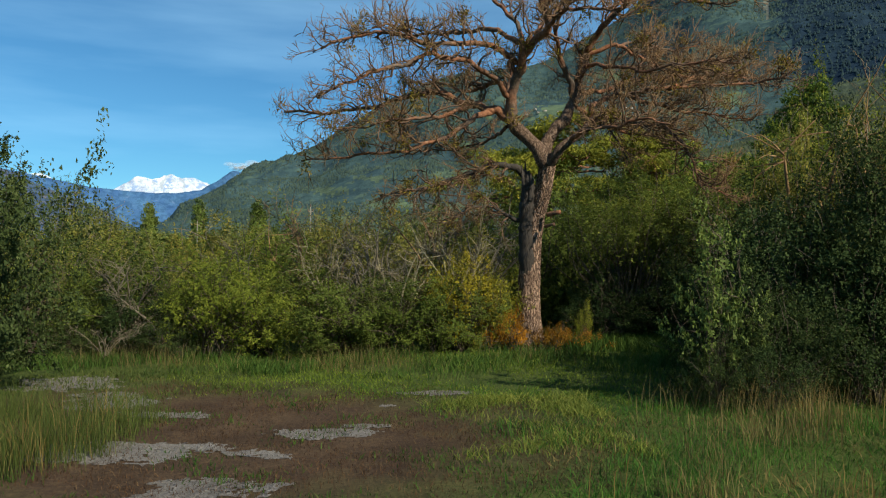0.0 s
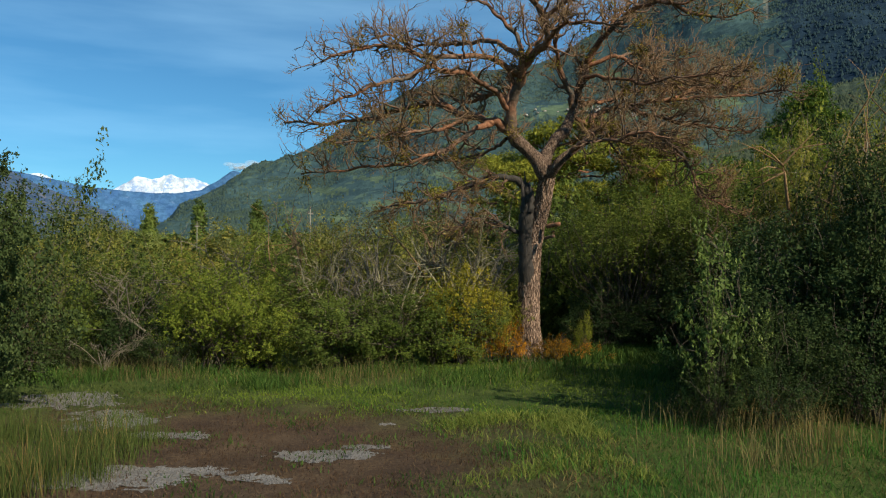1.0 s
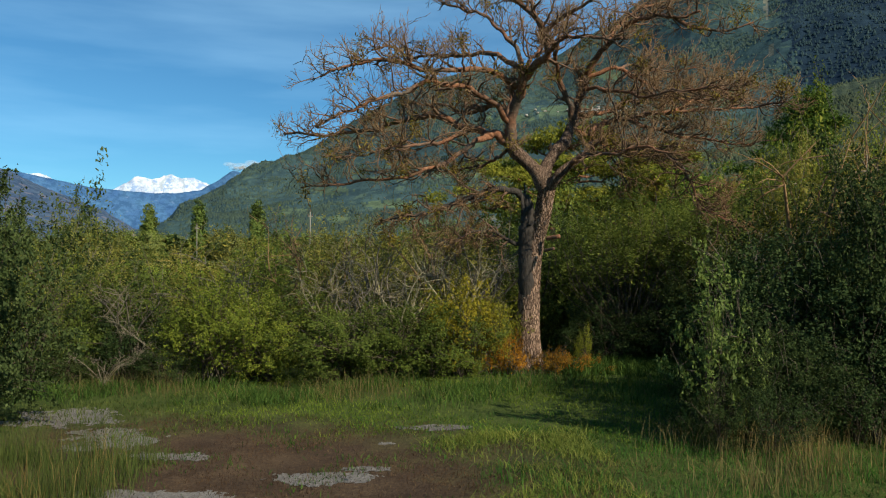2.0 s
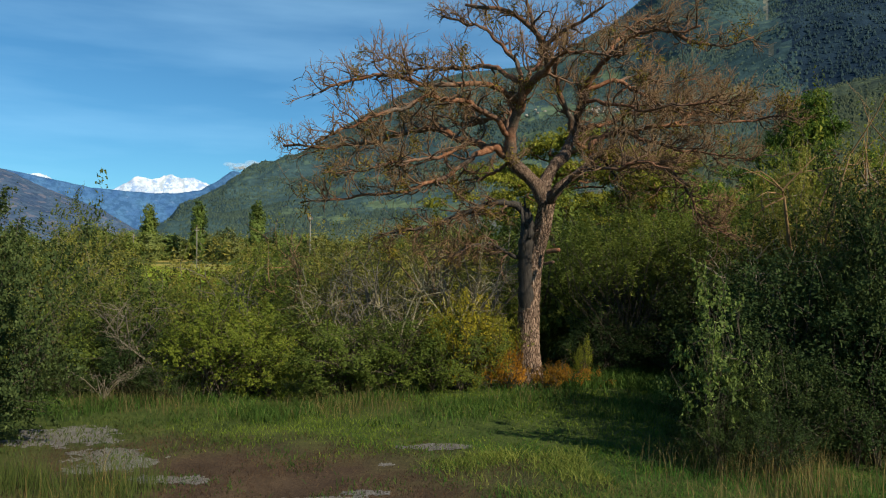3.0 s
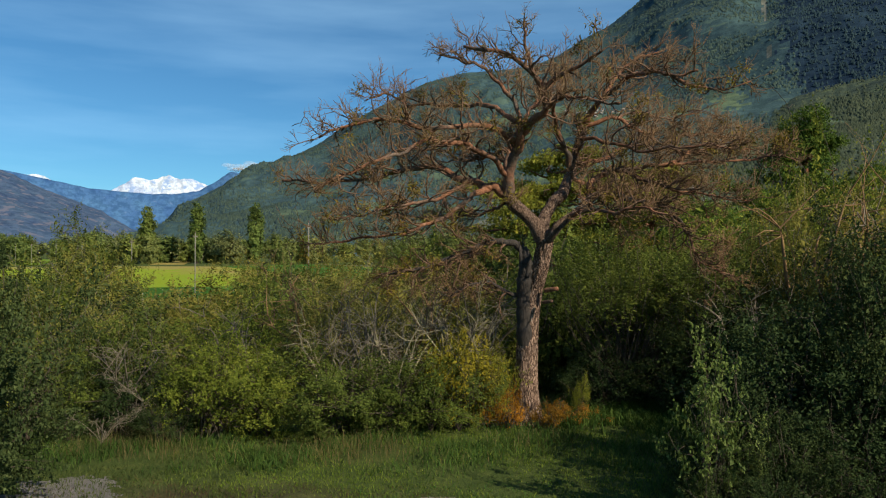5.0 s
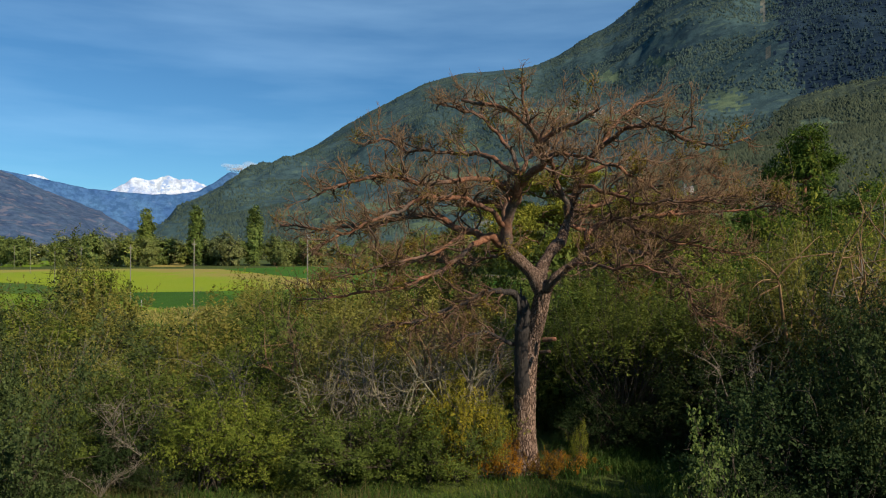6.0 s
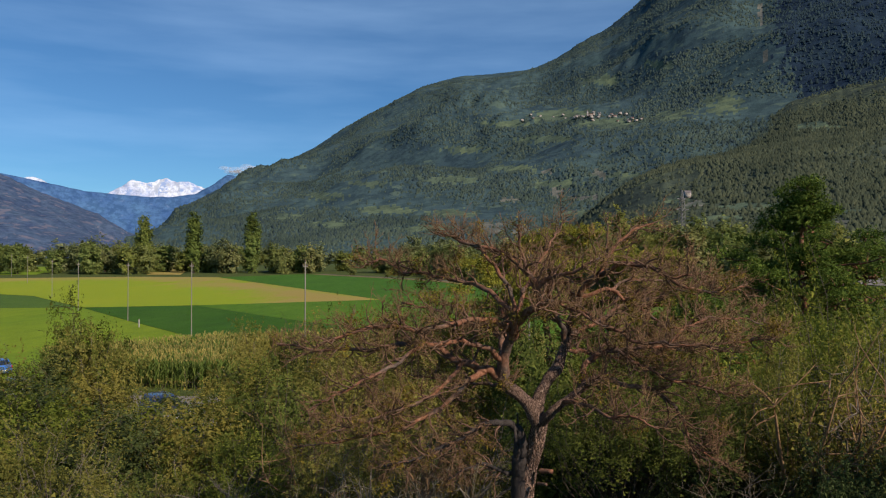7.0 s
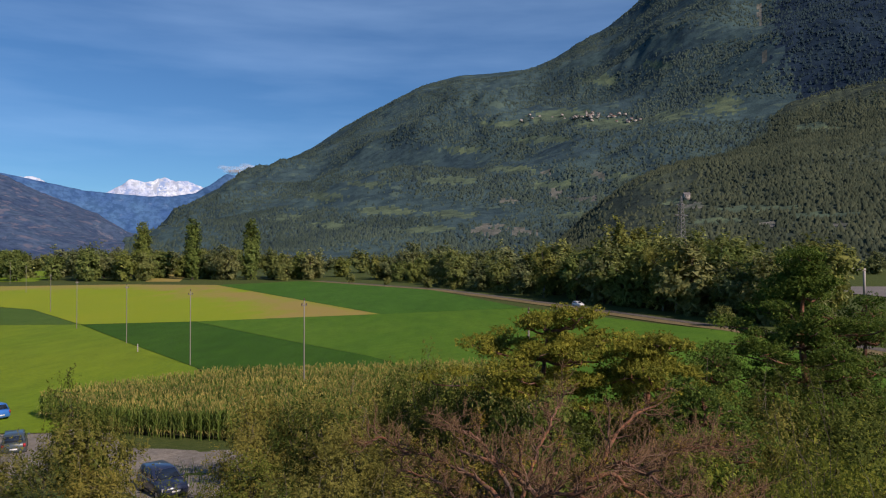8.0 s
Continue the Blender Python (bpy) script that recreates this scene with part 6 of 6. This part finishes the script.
for k in range(16):
    s = Soup()
    box(s, k * 4 - 0.06, k * 4 + 0.06, 0.05, 0.17, -0.1, 0.8)
    part("post", s, STEEL, rail)

# ---- parked cars ----
GLASS = plain("car_glass", (0.02, 0.03, 0.05), (0.012, 0.018, 0.03), 1.0, 0.06, 0.8)
RUBBER = plain("tyre_rubber", (0.03, 0.03, 0.03), (0.018, 0.018, 0.018), 8.0)
ALLOY = plain("alloy_rim", (0.5, 0.5, 0.52), (0.35, 0.35, 0.37), 4.0, 0.35, 0.5, metal=0.8)
LAMP = plain("head_lamp", (0.75, 0.77, 0.8), (0.55, 0.57, 0.6), 6.0, 0.1, 0.8)
TAIL = plain("tail_lamp", (0.5, 0.02, 0.02), (0.3, 0.01, 0.01), 6.0, 0.2, 0.6)
PLATE = plain("number_plate", (0.75, 0.75, 0.72), (0.65, 0.65, 0.62), 6.0)


def paint(name, c):
    m = Mat(name, 0.3, 0.5)
    m.color(m.mix(m.math("MULTIPLY", m.noise(2.0, 4.0), 0.3), c, tuple(v * 0.6 + 0.03 for v in c)))
    m.b.inputs["Coat Weight"].default_value = 0.6
    m.b.inputs["Coat Roughness"].default_value = 0.08
    return m.m


def loft(rings):
    """A skin over rings of equal count, closed at both ends."""
    s = Soup()
    n, k = len(rings[0]), len(rings)
    i, j = np.meshgrid(np.arange(k - 1), np.arange(n), indexing="ij")
    jn = (j + 1) % n
    caps = [[0, c + 1, c] for c in range(1, n - 1)] + [[(k - 1) * n, (k - 1) * n + c, (k - 1) * n + c + 1] for c in range(1, n - 1)]
    s.add(np.array(rings), np.stack([i * n + j, i * n + jn, (i + 1) * n + jn, (i + 1) * n + j], -1), caps)
    return s


def car(x, y, heading, colour, label, tall=1.0, long=1.0):
    """A car that faces along its x axis: body, cabin, panes, lamps, mirrors and wheels."""
    ob = new("car")
    ob.matrix_basis = pose(x, y, float(lie(x, y)) + 0.06, 0, 0, heading) @ Matrix.Scale(0.88, 4)
    rings = []
    for px, w, z0, z1 in ((2.2, 0.66, 0.46, 0.70), (2.12, 0.8, 0.32, 0.82), (1.7, 0.87, 0.24, 0.93), (0.95, 0.89, 0.22, 1.02), (-1.9, 0.89, 0.22, 1.03), (-2.12, 0.85, 0.3, 1.0), (-2.2, 0.76, 0.46, 0.92)):
        rings.append([(px * long, -w * 0.9, z0), (px * long, w * 0.9, z0), (px * long, w, z0 + 0.14), (px * long, w, z1 - 0.14), (px * long, w * 0.92, z1), (px * long, 0, z1 + 0.03), (px * long, -w * 0.92, z1), (px * long, -w, z1 - 0.14), (px * long, -w, z0 + 0.14)])
    part("body", loft(rings), colour, ob, smooth=True)
    top = 1.04 + 0.56 * tall

    def corner(f, z, side):
        """A point of the cabin: f 0 at the windscreen, 1 at the back; z 0 at the belt, 1 at the roof."""
        front, back = (0.98 - 0.72 * z) * long, (-2.02 + 0.28 * z) * long
        return np.array([front + (back - front) * f, side * (0.83 - 0.17 * z), 1.0 + (top - 1.0) * z])

    cab = [[corner(f, z, sd) for f, sd in ((0, -1), (0, 1), (0.5, 1.02), (1, 1), (1, -1), (0.5, -1.02))] for z in (0, 0.5, 0.92)]
    cab.append([corner(f, 1.0, sd * 0.88) + [(-0.1 if f == 0 else 0.1 if f == 1 else 0), 0, 0.02] for f, sd in ((0, -1), (0, 1), (0.5, 1.02), (1, 1), (1, -1), (0.5, -1.02))])
    part("cabin", loft(cab), colour, ob, smooth=False)

    def pane(name, quad, out):
        p = Soup()
        q = np.array(quad) + np.array(out) * 0.012
        p.add(np.concatenate([q, q - np.array(out) * 0.02]), [(0, 1, 2, 3), (7, 6, 5, 4), (0, 4, 5, 1), (1, 5, 6, 2), (2, 6, 7, 3), (3, 7, 4, 0)])
        part(name, p, GLASS, ob)

    pane("windscreen", [corner(0, 0.08, -0.9), corner(0, 0.08, 0.9), corner(0, 0.88, 0.88), corner(0, 0.88, -0.88)], (0.7, 0, 0.7))
    pane("rear_window", [corner(1, 0.15, 0.85), corner(1, 0.15, -0.85), corner(1, 0.85, -0.82), corner(1, 0.85, 0.82)], (-0.9, 0, 0.3))
    for sd in (-1, 1):
        for f0, f1 in ((0.08, 0.38), (0.42, 0.68), (0.72, 0.92)):
            pane("side_window", [corner(f0 + 0.03, 0.12, sd * 1.015), corner(f1, 0.12, sd * 1.015), corner(f1 - 0.02, 0.84, sd * 1.02), corner(f0 + 0.05, 0.84, sd * 1.02)][::sd], (0, sd, 0.15))
        m = Soup()
        m.tube([(0.72 * long, sd * 0.86, 1.05), (0.72 * long, sd * 0.98, 1.1), (0.72 * long, sd * 1.1, 1.1)], [0.03, 0.09, 0.07], 8)
        part("mirror", m, colour, ob)
        p = Soup()
        box(p, 2.0 * long, 2.13 * long, sd * 0.68 - 0.14, sd * 0.68 + 0.14, 0.62, 0.78)
        part("headlight", p, LAMP, ob)
        p = Soup()
        box(p, -2.2 * long, -2.08 * long, sd * 0.74 - 0.09, sd * 0.74 + 0.09, 0.68, 0.96)
        part("taillight", p, TAIL, ob)
        for px in (1.35, -1.35):
            t = Soup()
            ring = np.array([(0.06, 0.2), (0.0, 0.31), (0.09, 0.335), (0.19, 0.31), (0.16, 0.2)])
            th = np.arange(18) * 2 * math.pi / 18
            v = np.array([[(px * long + r * math.cos(a), sd * (0.91 - 0.19 + w), 0.335 - 0.06 + r * math.sin(a)) for a in th] for w, r in ring])
            i, j = np.meshgrid(np.arange(4), np.arange(18), indexing="ij")
            t.add(v, np.stack([i * 18 + j, i * 18 + (j + 1) % 18, (i + 1) * 18 + (j + 1) % 18, (i + 1) * 18 + j], -1))
            wheel = part("wheel", t, RUBBER, ob)
            r = Soup()
            v = [(px * long + 0.2 * math.cos(a), sd * 0.885, 0.275 + 0.2 * math.sin(a)) for a in th] + [(px * long, sd * 0.9, 0.275)]
            r.add(v, None, [[k, (k + 1) % 18, 18] for k in range(18)])
            part("rim", r, ALLOY, wheel, "grey alloy rim")
    for px in (2.17, -2.2):
        p = Soup()
        box(p, px * long - 0.03, px * long + 0.03, -0.26, 0.26, 0.5, 0.61)
        part("number_plate", p, PLATE, ob, "plain pale number plate")
    return tagged(ob, label, "car", "parked cars")


car(-14.9, 39.8, -48, paint("blue_black_paint", (0.02, 0.03, 0.07)), "dark blue parked estate car on the gravel", 0.95, 0.94)
car(-30.2, 52.4, 118, paint("grey_green_paint", (0.05, 0.07, 0.075)), "dark grey-green parked saloon car seen from behind")
car(-38.8, 63.5, 150, paint("bright_blue_paint", (0.03, 0.16, 0.5)), "bright blue parked car half hidden by bushes")
car(39.8, 205.5, -62, paint("white_paint", (0.75, 0.75, 0.74)), "small white car on the farm road")

# ---- cloud behind the ridge ----
cloud = Soup()
g = np.random.default_rng(8)
th, ph = np.meshgrid(np.arange(12) * 2 * math.pi / 12, np.linspace(0, math.pi, 8), indexing="ij")
for k in range(22):
    b, e = radians(-15.0 + 2.6 * (k / 21 - 0.5) + g.normal(0, 0.1)), radians(6.6 + 0.5 * g.uniform(0, 1) + 0.3 * (k / 21))
    c = 4400 * np.array([math.sin(b), math.cos(b), math.tan(e)])
    r = g.uniform(12, 22)
    v = c + r * np.stack([np.sin(ph) * np.cos(th) * 1.9, np.sin(ph) * np.sin(th), np.cos(ph) * 0.75], -1)
    i, j = np.meshgrid(np.arange(12), np.arange(7), indexing="ij")
    cloud.add(v, np.stack([i * 8 + j, i * 8 + j + 1, ((i + 1) % 12) * 8 + j + 1, ((i + 1) % 12) * 8 + j], -1))
vapour = plain("cloud_white", (0.8, 0.84, 0.9), (0.66, 0.72, 0.8), 0.01, 1.0, 0.0)
vn, vl = vapour.node_tree.nodes, vapour.node_tree.links
thin, clear = vn.new("ShaderNodeMixShader"), vn.new("ShaderNodeBsdfTransparent")
thin.inputs[0].default_value = 0.13
vl.new(clear.outputs[0], thin.inputs[1])
vl.new(vn["Principled BSDF"].outputs[0], thin.inputs[2])
vl.new(thin.outputs[0], vn["Material Output"].inputs[0])
tagged(new("cloud", cloud.mesh("cloud", vapour, True)), "small white cloud behind the ridge", "cloud", kind="structure")
